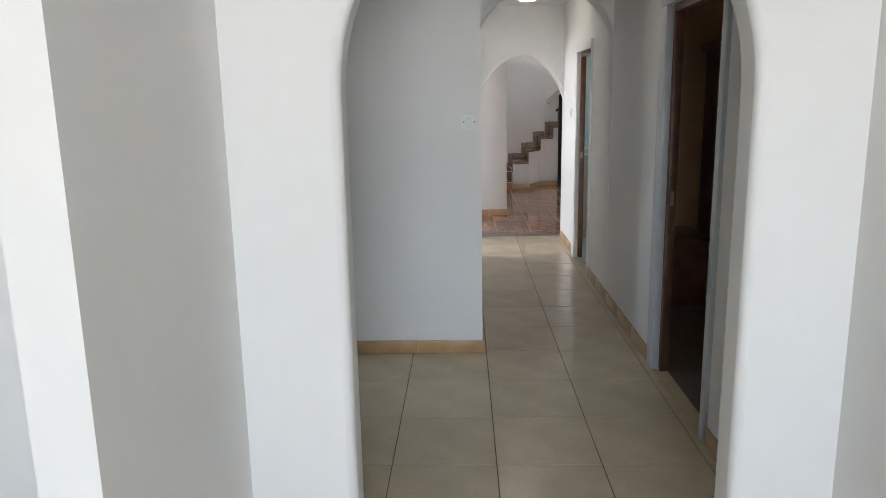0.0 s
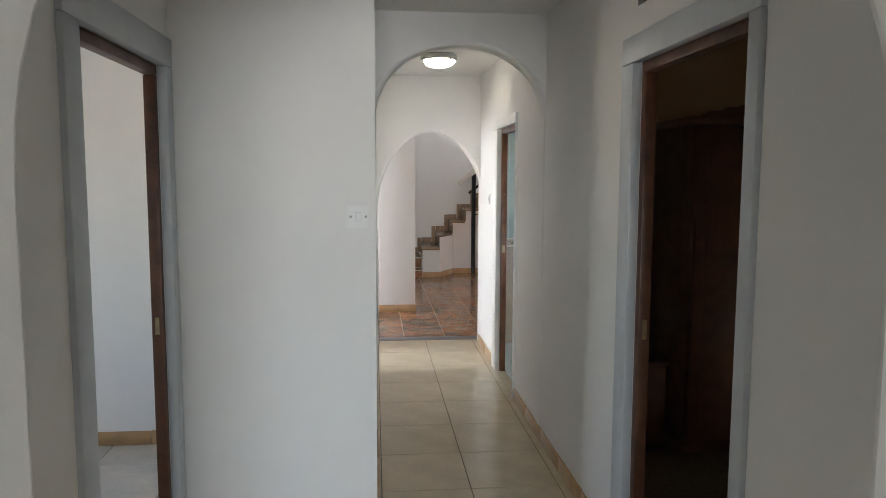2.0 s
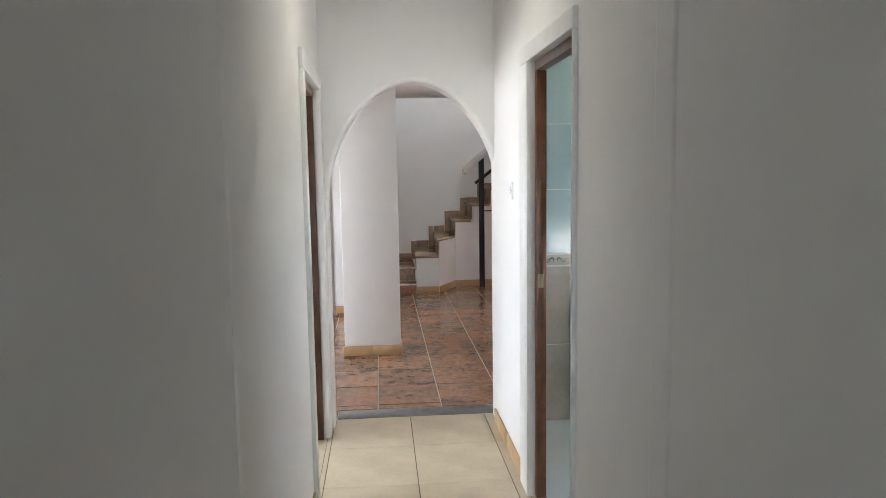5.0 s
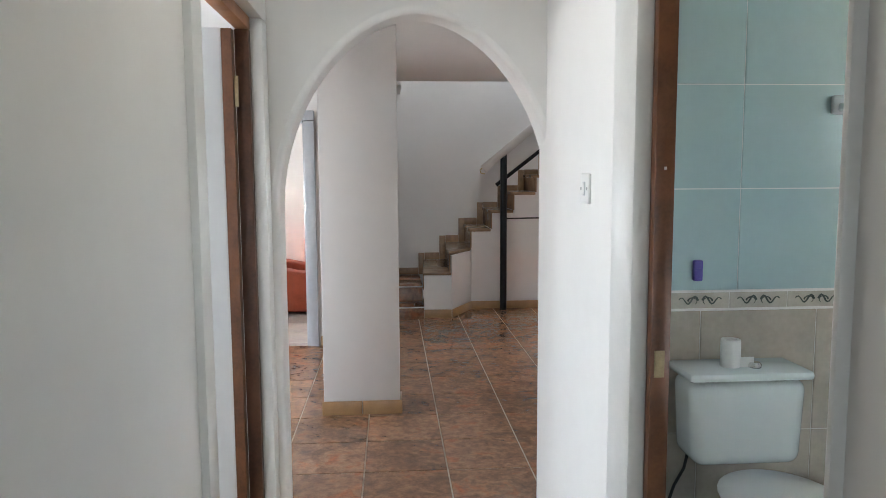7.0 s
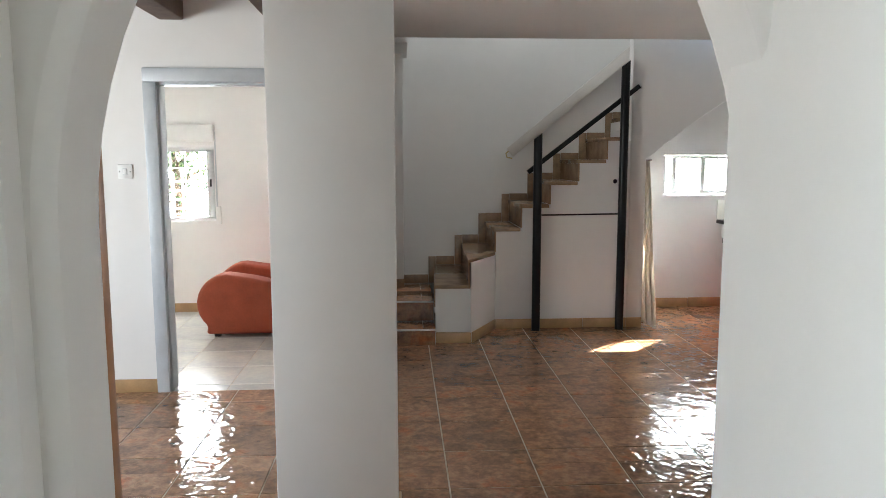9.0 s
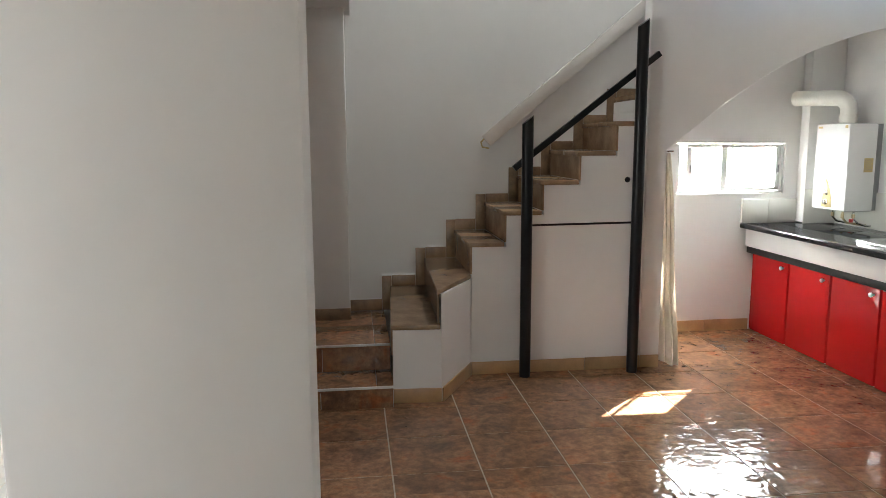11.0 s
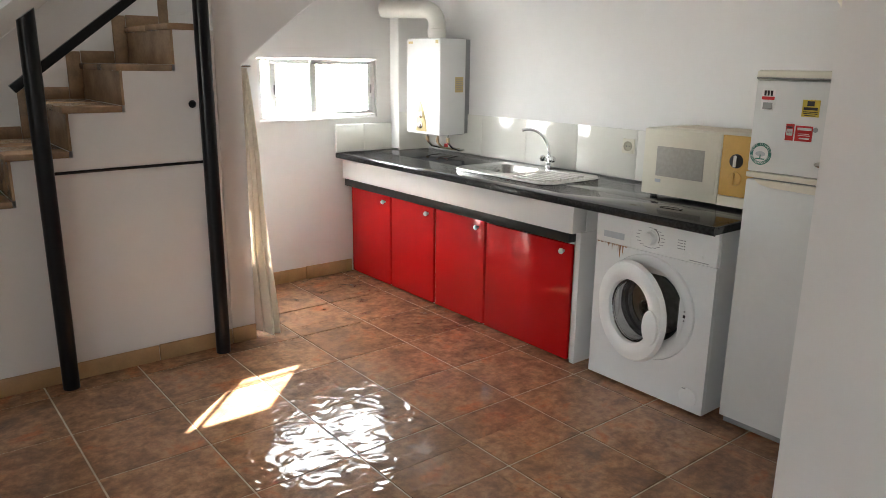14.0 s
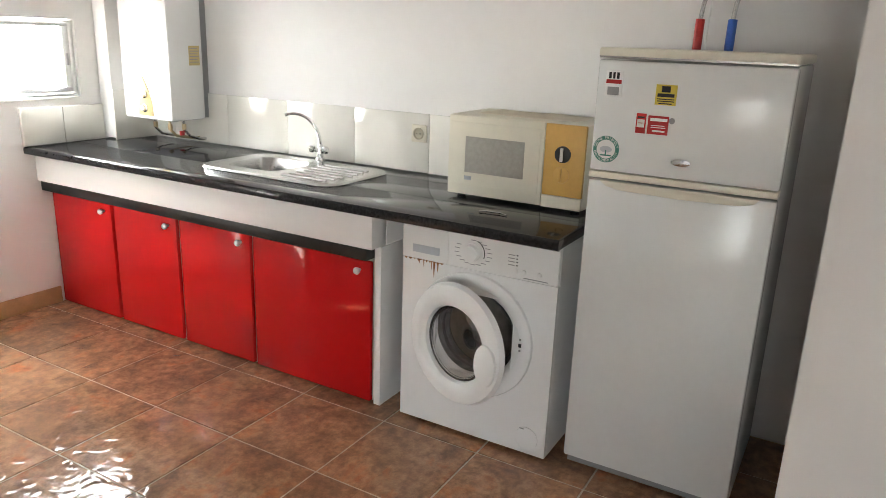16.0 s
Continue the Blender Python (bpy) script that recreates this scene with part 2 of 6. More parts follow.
def brown_tile_mat():
    """Glazed rustic tile: rust, ochre and grey clouds under an uneven, wet-looking glaze."""
    m = bpy.data.materials.new("rustic_brown_tile")
    m.use_nodes = True
    nt = m.node_tree
    b = nt.nodes["Principled BSDF"]
    tc = nt.nodes.new("ShaderNodeTexCoord")
    info = nt.nodes.new("ShaderNodeObjectInfo")
    off = nt.nodes.new("ShaderNodeVectorMath")
    off.operation = 'MULTIPLY_ADD'
    off.inputs[1].default_value = (37.0, 23.0, 0.0)
    nt.links.new(info.outputs["Random"], off.inputs[0])
    nt.links.new(tc.outputs["Object"], off.inputs[2])
    n1 = nt.nodes.new("ShaderNodeTexNoise")
    n1.inputs["Scale"].default_value, n1.inputs["Detail"].default_value, n1.inputs["Roughness"].default_value = 5.5, 8.0, 0.68
    n1.inputs["Distortion"].default_value = 0.5
    n2 = nt.nodes.new("ShaderNodeTexNoise")
    n2.inputs["Scale"].default_value, n2.inputs["Detail"].default_value, n2.inputs["Roughness"].default_value = 24.0, 7.0, 0.7
    r1 = nt.nodes.new("ShaderNodeValToRGB")
    e = r1.color_ramp.elements
    e[0].position, e[0].color = 0.32, (0.17, 0.105, 0.07, 1)
    e[1].position, e[1].color = 0.68, (0.40, 0.15, 0.066, 1)
    x = e.new(0.45)
    x.color = (0.27, 0.15, 0.088, 1)
    x = e.new(0.55)
    x.color = (0.36, 0.205, 0.12, 1)
    r2 = nt.nodes.new("ShaderNodeValToRGB")
    f = r2.color_ramp.elements
    f[0].position, f[0].color = 0.40, (0.72, 0.69, 0.66, 1)
    f[1].position, f[1].color = 0.62, (1.18, 1.12, 1.04, 1)
    mix = nt.nodes.new("ShaderNodeMix")
    mix.data_type, mix.blend_type = 'RGBA', 'MULTIPLY'
    mix.inputs[0].default_value = 1.0
    for n in (n1, n2):
        nt.links.new(off.outputs[0], n.inputs["Vector"])
    nt.links.new(n1.outputs["Fac"], r1.inputs[0])
    nt.links.new(n2.outputs["Fac"], r2.inputs[0])
    nt.links.new(r1.outputs[0], mix.inputs[6])
    nt.links.new(r2.outputs[0], mix.inputs[7])
    vary = nt.nodes.new("ShaderNodeMapRange")
    vary.inputs[3].default_value, vary.inputs[4].default_value = 0.85, 1.15
    hsv = nt.nodes.new("ShaderNodeHueSaturation")
    nt.links.new(info.outputs["Random"], vary.inputs[0])
    nt.links.new(vary.outputs[0], hsv.inputs["Value"])
    nt.links.new(mix.outputs[2], hsv.inputs["Color"])
    nt.links.new(hsv.outputs[0], b.inputs["Base Color"])
    b.inputs["Roughness"].default_value = 0.09
    b.inputs["Specular IOR Level"].default_value = 0.5
    v = nt.nodes.new("ShaderNodeTexNoise")
    v.noise_type = 'RIDGED_MULTIFRACTAL'
    v.inputs["Scale"].default_value, v.inputs["Detail"].default_value, v.inputs["Roughness"].default_value = 11.0, 3.0, 0.55
    v.inputs["Distortion"].default_value = 1.2
    nt.links.new(off.outputs[0], v.inputs["Vector"])
    bp = nt.nodes.new("ShaderNodeBump")
    bp.inputs["Strength"].default_value, bp.inputs["Distance"].default_value = 0.75, 0.0062
    nt.links.new(v.outputs["Fac"], bp.inputs["Height"])
    nt.links.new(bp.outputs[0], b.inputs["Normal"])
    return m


BROWN_TILE = brown_tile_mat()

# ---- mesh helpers ----
ORIGIN = {}


def box(bm, x0, x1, y0, y1, z0, z1):
    vs = [bm.verts.new((x, y, z)) for x in (x0, x1) for y in (y0, y1) for z in (z0, z1)]
    for f in ((0, 1, 3, 2), (4, 6, 7, 5), (0, 4, 5, 1), (2, 3, 7, 6), (0, 2, 6, 4), (1, 5, 7, 3)):
        bm.faces.new([vs[i] for i in f])
    return vs


def prism(bm, pts, axis, a, b):
    """A polygon pulled along an axis: points are (x, z) for y, (y, z) for x, (x, y) for z."""
    def at(p, d):
        return {"x": (d, p[0], p[1]), "y": (p[0], d, p[1]), "z": (p[0], p[1], d)}[axis]
    lo = [bm.verts.new(at(p, a)) for p in pts]
    hi = [bm.verts.new(at(p, b)) for p in pts]
    bm.faces.new(lo)
    bm.faces.new(hi[::-1])
    for i in range(len(pts)):
        j = (i + 1) % len(pts)
        bm.faces.new((lo[i], hi[i], hi[j], lo[j]))


def tube(bm, pts, r, n=12, r_end=None):
    """A round bar along a line of points."""
    pts = [Vector(p) for p in pts]
    rings = []
    side = None
    for i, p in enumerate(pts):
        d = (pts[min(i + 1, len(pts) - 1)] - pts[max(i - 1, 0)]).normalized()
        if side is None:
            side = d.orthogonal().normalized()
        side = (side - d * side.dot(d)).normalized()
        up = d.cross(side)
        rr = r if r_end is None else r + (r_end - r) * i / (len(pts) - 1)
        rings.append([bm.verts.new(p + side * (rr * math.cos(2 * math.pi * k / n)) + up * (rr * math.sin(2 * math.pi * k / n))) for k in range(n)])
    for a, b in zip(rings, rings[1:]):
        for k in range(n):
            bm.faces.new((a[k], a[(k + 1) % n], b[(k + 1) % n], b[k]))
    bm.faces.new(rings[0][::-1])
    bm.faces.new(rings[-1])


def lathe(bm, profile, origin, axis=(0, 0, 1), n=28, cap=True):
    """A turned body: profile of (radius, height) along the axis."""
    q = Vector((0, 0, 1)).rotation_difference(Vector(axis).normalized())
    o = Vector(origin)
    rings = []
    for r, h in profile:
        rings.append([bm.verts.new(o + q @ Vector((r * math.cos(2 * math.pi * k / n), r * math.sin(2 * math.pi * k / n), h))) for k in range(n)])
    for a, b in zip(rings, rings[1:]):
        for k in range(n):
            bm.faces.new((a[k], a[(k + 1) % n], b[(k + 1) % n], b[k]))
    if cap and profile[0][0] > 1e-4:
        bm.faces.new(rings[0][::-1])
    if cap and profile[-1][0] > 1e-4:
        bm.faces.new(rings[-1])


def thing(name, base, label, category, group="", kind=""):
    ob = new(name)
    ob.location = base
    ob.empty_display_size = 0.1
    ORIGIN[ob] = Vector(base)
    return tagged(ob, label, category, group, kind)


def part(name, bm, material, parent=None, label="", bevel=0.0, smooth=False, segments=2):
    """Links a bmesh, drawn in world places, as one mesh under a thing or a part."""
    o = ORIGIN.get(parent, Vector((0, 0, 0)))
    bmesh.ops.remove_doubles(bm, verts=bm.verts, dist=1e-5)
    bmesh.ops.recalc_face_normals(bm, faces=bm.faces)
    if bevel > 0:
        edges = [e for e in bm.edges if len(e.link_faces) == 2 and e.calc_face_angle(0) > 0.6]
        bmesh.ops.bevel(bm, geom=edges, offset=bevel, segments=segments, profile=0.5, affect='EDGES', clamp_overlap=True)
    if o.length > 0:
        bmesh.ops.translate(bm, vec=-o, verts=bm.verts)
    me = bpy.data.meshes.new(name)
    bm.to_mesh(me)
    bm.free()
    me.materials.append(material)
    if smooth or bevel > 0:
        me.polygons.foreach_set("use_smooth", [True] * len(me.polygons))
        me.set_sharp_from_angle(angle=radians(40))
    ob = new(name, me)
    if parent:
        ob.parent = parent
        ORIGIN[ob] = o
    else:
        ORIGIN[ob] = Vector((0, 0, 0))
    if label:
        ob["label"] = label
    return ob


def solid(name, material, label, category, *boxes, bevel=0.0):
    bm = bmesh.new()
    for b in boxes:
        box(bm, *b)
    return tagged(part(name, bm, material, bevel=bevel), label, category, kind="structure")


def boxpart(name, material, parent, *boxes, label="", bevel=0.0):
    bm = bmesh.new()
    for b in boxes:
        box(bm, *b)
    return part(name, bm, material, parent, label, bevel)


def arch_points(u0, u1, spring, crown, n=28, power=2.0):
    """The inner line of an arch, from the right springing over the crown to the left."""
    c, h = (u0 + u1) / 2, (u1 - u0) / 2
    pts = []
    for i in range(n + 1):
        a = math.pi * i / n
        ca, sa = math.cos(a), math.sin(a)
        pts.append((c + h * math.copysign(abs(ca) ** (2 / power), ca), spring + (crown - spring) * sa ** (2 / power)))
    return pts


def arch_wall(name, x0, x1, y0, y1, z1, u0, u1, spring, crown, label, power=2.0, bevel=0.02):
    """A wall across the way with an arched opening down to the floor."""
    pts = [(x0, -0.02), (x0, z1), (x1, z1), (x1, -0.02), (u1, -0.02)] + arch_points(u0, u1, spring, crown, power=power) + [(u0, -0.02)]
    bm = bmesh.new()
    prism(bm, pts, "y", y0, y1)
    ob = part(name, bm, PLASTER)
    if bevel:
        md = ob.modifiers.new("edge", 'BEVEL')
        md.width, md.segments, md.limit_method, md.angle_limit = bevel, 3, 'ANGLE', radians(50)
    ob.data.polygons.foreach_set("use_smooth", [True] * len(ob.data.polygons))
    ob.data.set_sharp_from_angle(angle=radians(35))
    return tagged(ob, label, "wall", kind="structure")


def holed_boxes(u0, u1, z0, z1, holes):
    """Cells of a wall's face that no opening takes: (u0, u1, z0, z1)."""
    us = sorted({u0, u1, *[h[0] for h in holes], *[h[1] for h in holes]})
    zs = sorted({z0, z1, *[h[2] for h in holes], *[h[3] for h in holes]})
    us, zs = [u for u in us if u0 <= u <= u1], [z for z in zs if z0 <= z <= z1]
    for a, b in zip(us, us[1:]):
        run = None
        for c, d in zip(zs, zs[1:]):
            mid = ((a + b) / 2, (c + d) / 2)
            if any(h[0] < mid[0] < h[1] and h[2] < mid[1] < h[3] for h in holes):
                if run:
                    yield a, b, run[0], run[1]
                run = None
            else:
                run = (run[0] if run else c, d)
        if run:
            yield a, b, run[0], run[1]


def wall_y(name, x0, x1, y0, y1, z0, z1, label, holes=(), material=None):
    """A wall that runs along x, between two y; holes are (x0, x1, z0, z1)."""
    bm = bmesh.new()
    for a, b, c, d in holed_boxes(x0, x1, z0, z1, holes):
        box(bm, a, b, y0, y1, c, d)
    return tagged(part(name, bm, material or PLASTER), label, "wall", kind="structure")


def wall_x(name, x0, x1, y0, y1, z0, z1, label, holes=(), material=None):
    """A wall that runs along y, between two x; holes are (y0, y1, z0, z1)."""
    bm = bmesh.new()
    for a, b, c, d in holed_boxes(y0, y1, z0, z1, holes):
        box(bm, x0, x1, a, b, c, d)
    return tagged(part(name, bm, material or PLASTER), label, "wall", kind="structure")


# ---- the large structure ----
H = 2.58    # ceiling of the corridor
HL = 2.43   # ceiling of the living room
# entry passage, in front of the first arch
arch_wall("wall_entry_arch", 0.20, 2.33, 1.52, 1.68, H + 0.05, 0.664, 1.897, 1.62, 2.25, "white plastered wall with a round arch", power=2.1, bevel=0.03)
wall_x("wall_entry_west", 0.18, 0.31, 0.61, 1.52, 0, H, "white plastered wall beside the first arch")
wall_x("wall_entry_east", 2.23, 2.35, -1.2, 1.52, 0, H, "white plastered wall beside the first arch")
wall_y("wall_entry_north", -2.6, 0.18, 2.26, 2.38, 0, H, "plain white plastered wall")
wall_x("wall_entry_nook", 0.06, 0.18, 1.40, 2.26, 0, H, "plain white plastered wall")
wall_y("wall_entry_left", -2.6, 0.18, 1.40, 1.52, 0, H, "plain white plastered wall")
wall_x("wall_room_west", -2.72, -2.6, -4.5, 1.52, 0, H, "plain white plastered wall")
wall_x("wall_room_east", 4.6, 4.72, -4.5, -1.2, 0, H, "plain white plastered wall")
wall_y("wall_room_step", 2.23, 4.72, -1.2, -1.08, 0, H, "plain white plastered wall")
wall_y("wall_room_south", -2.72, 4.72, -4.62, -4.5, 0, H, "white plastered wall with a wide window", holes=[(0.2, 2.4, 0.85, 2.15)])
solid("ceiling_entry", CEILING, "white plastered ceiling", "ceiling", (-2.72, 4.72, -4.62, 1.68, H, H + 0.12))
# hall and corridor
wall_y("wall_hall_north", 0.23, 1.14, 3.74, 3.86, 0, H, "white plastered wall with a light switch")
wall_x("wall_hall_west", 0.23, 0.30, 1.52, 3.74, 0, H, "white plastered wall with a door opening", holes=[(2.80, 3.66, 0, 2.07)])
wall_x("wall_corridor_east", 2.155, 2.225, 1.60, 7.70, 0, H, "white plastered wall with two door openings",
       holes=[(2.55, 3.43, 0, 2.08), (2.70, 3.44, 2.29, 2.50), (5.78, 6.55, 0, 2.02)])
wall_x("wall_corridor_west", 1.07, 1.14, 3.86, 7.70, 0, H, "white plastered wall with a door opening", holes=[(6.62, 7.42, 0, 2.0)])
arch_wall("wall_corridor_arch", 1.09, 2.205, 4.93, 5.08, H + 0.05, 1.146, 2.15, 1.97, 2.395, "white plastered arch across the corridor", power=2.1, bevel=0.025)
arch_wall("wall_living_arch", -2.3, 3.90, 7.58, 7.76, H + 0.06, 1.172, 2.194, 1.36, 2.055, "white plastered wall with a round arch", power=1.86, bevel=0.025)
solid("ceiling_corridor", CEILING, "white plastered ceiling", "ceiling", (0.18, 2.275, 1.68, 7.72, H, H + 0.12))
# bedroom west of the hall
wall_x("wall_bedroom_west", -2.72, -2.6, 2.38, 5.15, 0, H, "unseen white wall with an assumed window", holes=[(2.5, 3.6, 0.9, 2.05)])
wall_y("wall_bedroom_north", -2.72, 0.23, 5.07, 5.15, 0, H, "plain white plastered wall")
solid("ceiling_bedroom", CEILING, "white plastered ceiling", "ceiling", (-2.72, 0.23, 2.26, 5.20, H, H + 0.12))
# dark bedroom east of the hall
wall_y("wall_dark_bedroom_north", 2.225, 5.0, 5.28, 5.40, 0, H + 0.12, "plain wall of a dark bedroom, coloured tan for its dim warm light", material=DIM_WARM_WALL)
wall_x("wall_dark_bedroom_east", 5.0, 5.12, 1.60, 5.40, 0, H + 0.12, "plain wall of a dark bedroom, coloured tan for its dim warm light", material=DIM_WARM_WALL)
wall_y("wall_dark_bedroom_south", 2.225, 5.0, 1.60, 1.72, 0, H + 0.12, "plain wall of a dark bedroom, coloured tan for its dim warm light", material=DIM_WARM_WALL)
solid("ceiling_dark_bedroom", CEILING, "white plastered ceiling", "ceiling", (2.225, 5.12, 1.60, 5.40, H, H + 0.12))
# room west of the corridor
wall_x("wall_left_room_west", -2.12, -2.0, 5.20, 7.72, 0, H, "unseen white wall with an assumed window", holes=[(6.3, 7.4, 0.9, 2.05)])
wall_x("wall_bedroom_east", 0.23, 0.33, 3.86, 5.15, 0, H, "plain white plastered wall")
wall_y("wall_left_room_south", -2.12, 1.07, 5.20, 5.30, 0, H, "plain white plastered wall")
solid("ceiling_left_room", CEILING, "white plastered ceiling", "ceiling", (-2.12, 1.07, 5.20, 7.72, H, H + 0.12))
# bathroom
wall_y("wall_bath_north", 2.225, 4.2, 7.55, 7.72, 0, H, "tiled bathroom wall")
wall_y("wall_bath_south", 2.225, 4.2, 5.40, 5.52, 0, H, "plain bathroom wall")
wall_x("wall_bath_east", 4.08, 4.2, 5.52, 7.55, 0, H, "unseen bathroom wall with an assumed small window", holes=[(6.35, 6.85, 1.5, 2.0)])
solid("ceiling_bath", CEILING, "white bathroom ceiling", "ceiling", (2.225, 4.2, 5.40, 7.72, H, H + 0.12))
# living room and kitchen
# The west wall is out of view; its window is assumed, to admit light.
wall_x("wall_living_west", -2.42, -2.3, 7.72, 11.24, 0, 2.62, "unseen white wall with an assumed window", holes=[(8.0, 9.6, 0.85, 2.05)])
wall_y("wall_living_north", -2.42, 1.06, 11.12, 11.24, 0, 2.62, "white plastered wall with a door opening", holes=[(0.168, 0.86, 0, 1.93)])
wall_x("wall_stair_west", 0.94, 1.06, 11.24, 13.40, 0, 5.0, "white plastered wall beside the stairs")
wall_y("wall_stair_north", 0.94, 4.02, 13.40, 13.54, 0, 5.0, "white plastered wall behind the stairs")
solid("column", PLASTER, "square white plastered column", "column", (1.153, 1.622, 9.28, 9.46, -0.01, 2.60), bevel=0.008)
wall_x("wall_partition", 3.87, 5.49, 7.70, 9.878, 0, HL, "cream painted end of a thick partition wall")
wall_x("wall_kitchen_east", 5.49, 5.61, 9.80, 13.60, 0, 3.0, "white plastered kitchen wall")
wall_y("wall_kitchen_north", 3.74, 5.61, 13.54, 13.60, 0, 3.0, "white plastered kitchen wall with a low window", holes=[(4.20, 5.10, 1.10, 1.50)])
solid("pillar", PLASTER, "white plastered corner pillar with tiled foot", "pillar", (5.21, 5.486, 13.43, 13.536, 0.88, 2.95), bevel=0.006)
# wall over the stairs with the arch to the kitchen nook
bm = bmesh.new()
pts = [(3.74, 1.46), (3.90, 1.588), (4.06, 1.712), (4.23, 1.833), (4.40, 1.943), (4.56, 2.03), (4.72, 2.103), (4.90, 2.168), (5.08, 2.222), (5.26, 2.262), (5.50, 2.30), (5.50, 3.0), (3.60, 3.0), (3.60, -0.01), (3.74, -0.01)]
prism(bm, pts, "y", 12.70, 12.82)
tagged(part("wall_kitchen_arch", bm, PLASTER, bevel=0.012), "white plastered wall with a half arch above the kitchen nook", "wall", kind="structure")
wall_x("wall_stair_nook", 3.62, 3.74, 12.82, 13.60, 0, 1.72, "white plastered wall behind the curtain")
solid("stair_soffit", PLASTER, "white plastered underside of the upper stairs", "ceiling", (3.62, 4.02, 12.82, 13.54, 1.722, 1.80))
wall_x("wall_stair_upper", 3.90, 4.02, 12.824, 13.397, 1.802, 5.0, "white plastered wall at the turn of the stairs")
solid("ceiling_landing", CEILING, "low white ceiling over the stair landing", "ceiling", (1.062, 1.70, 12.524, 13.396, 2.39, 2.50))
solid("ceiling_living", CEILING, "white plastered living room ceiling", "ceiling",
      (1.15, 5.61, 7.70, 12.52, HL, HL + 0.19), (-2.42, 1.06, 11.24, 13.72, HL, HL + 0.16), (-2.42, 1.15, 7.70, 11.24, 2.60, 2.62), (3.72, 5.61, 12.52, 13.60, HL + 0.5, HL + 0.62))
solid("ceiling_stairwell", CEILING, "white roof over the stairwell", "ceiling", (0.94, 4.02, 12.40, 13.54, 5.0, 5.1))
wall_y("wall_stairwell_south", 0.94, 4.02, 12.40, 12.52, HL + 0.19, 5.0, "white plastered wall above the living room ceiling")
wall_x("wall_stairwell_east", 4.02, 4.14, 12.40, 13.54, HL + 0.62, 5.0, "white plastered stairwell wall")
# room with the sofa
wall_x("wall_sofa_room_west", -2.42, -2.3, 11.24, 13.72, 0, HL, "plain white plastered wall")
wall_y("wall_sofa_room_north", -2.42, 0.94, 13.60, 13.72, 0, HL, "white wall with a barred window", holes=[(-0.862, -0.130, 0.878, 1.602)])

# ---- ground and floors ----
GROUND = solid("ground", SOIL, "dry bare ground around the house", "ground", (-60, 60, -60, 60, -0.30, -0.10))


def slab(name, material, label, x0, x1, y0, y1):
    return solid(name, material, label, "floor", (x0, x1, y0, y1, -0.10, -0.003))


def door_frame_x(name, xface, side, y0, y1, z1, wide, material, label, proud=0.02):
    """Lining and architrave round an opening in a wall that runs along y; side: +1 if the room seen lies at greater x."""
    t = thing(name, (xface, (y0 + y1) / 2, 0), label, "door frame", kind="structure")
    xa, xb = sorted((xface - proud * (1 if side > 0 else -1), xface + side * 0.02))
    near, far, high = wide
    for n, b in (("jamb", (xa, xb, y0 - near, y0 + 0.004, 0.0, z1 - 0.005)), ("jamb", (xa, xb, y1 - 0.004, y1 + far, 0.0, z1 - 0.005)), ("head", (xa, xb, y0 - near, y1 + far, z1 - 0.004, z1 + high))):
        boxpart(n, material, t, b, bevel=0.006)
    return t


# ---- doors of hall and corridor ----
door_1 = door_frame_x("door_1", 2.155, 1, 2.55, 3.43, 2.08, (0.06, 0.12, 0.10), GREY_PAINT, "grey painted frame of an open door to a dark bedroom")
boxpart("lining", DARK_WOOD, door_1, (2.1755, 2.222, 3.385, 3.428, 0.002, 2.035), label="worn brown wooden lining", bevel=0.003)
boxpart("lining", DARK_WOOD, door_1, (2.1755, 2.222, 2.552, 2.58, 0.002, 2.035), label="worn brown wooden lining", bevel=0.003)
boxpart("lining", DARK_WOOD, door_1, (2.1755, 2.222, 2.552, 3.428, 2.037, 2.078), label="worn brown wooden lining", bevel=0.003)
boxpart("strike_plate", BRASS, door_1, (2.19, 2.208, 3.382, 3.3845, 0.99, 1.07), label="worn brass strike plate")
door_2 = door_frame_x("door_2", 0.30, -1, 2.80, 3.66, 2.07, (0.11, 0.075, 0.11), GREY_PAINT, "grey painted frame of an open bedroom door")
boxpart("lining", DARK_WOOD, door_2, (0.233, 0.2795, 3.63, 3.658, 0.002, 2.025), label="chipped brown wooden lining", bevel=0.003)
boxpart("lining", DARK_WOOD, door_2, (0.233, 0.2795, 2.802, 2.83, 0.002, 2.025), label="chipped brown wooden lining", bevel=0.003)
boxpart("lining", DARK_WOOD, door_2, (0.233, 0.2795, 2.802, 3.658, 2.027, 2.068), label="chipped brown wooden lining", bevel=0.003)
boxpart("strike_plate", BRASS, door_2, (0.247, 0.263, 3.627, 3.6295, 0.99, 1.06), label="worn brass strike plate")
door_3 = door_frame_x("door_3", 2.155, 1, 5.78, 6.55, 2.02, (0.01, 0.16, 0.07), WHITE_PAINT, "white painted frame of the open bathroom door")
boxpart("lining", BROWN_WOOD, door_3, (2.1755, 2.222, 6.518, 6.548, 0.002, 1.975), label="brown wooden lining", bevel=0.003)
boxpart("lining", BROWN_WOOD, door_3, (2.1755, 2.222, 5.782, 5.80, 0.002, 1.975), label="brown wooden lining", bevel=0.003)
boxpart("lining", BROWN_WOOD, door_3, (2.1755, 2.222, 5.782, 6.548, 1.977, 2.018), label="brown wooden lining", bevel=0.003)
boxpart("strike_plate", BRASS, door_3, (2.184, 2.208, 6.515, 6.5175, 1.005, 1.068), label="dull metal strike plate")
boxpart("screw", STEEL, door_3, (2.195, 2.201, 6.515, 6.5175, 1.485, 1.492))
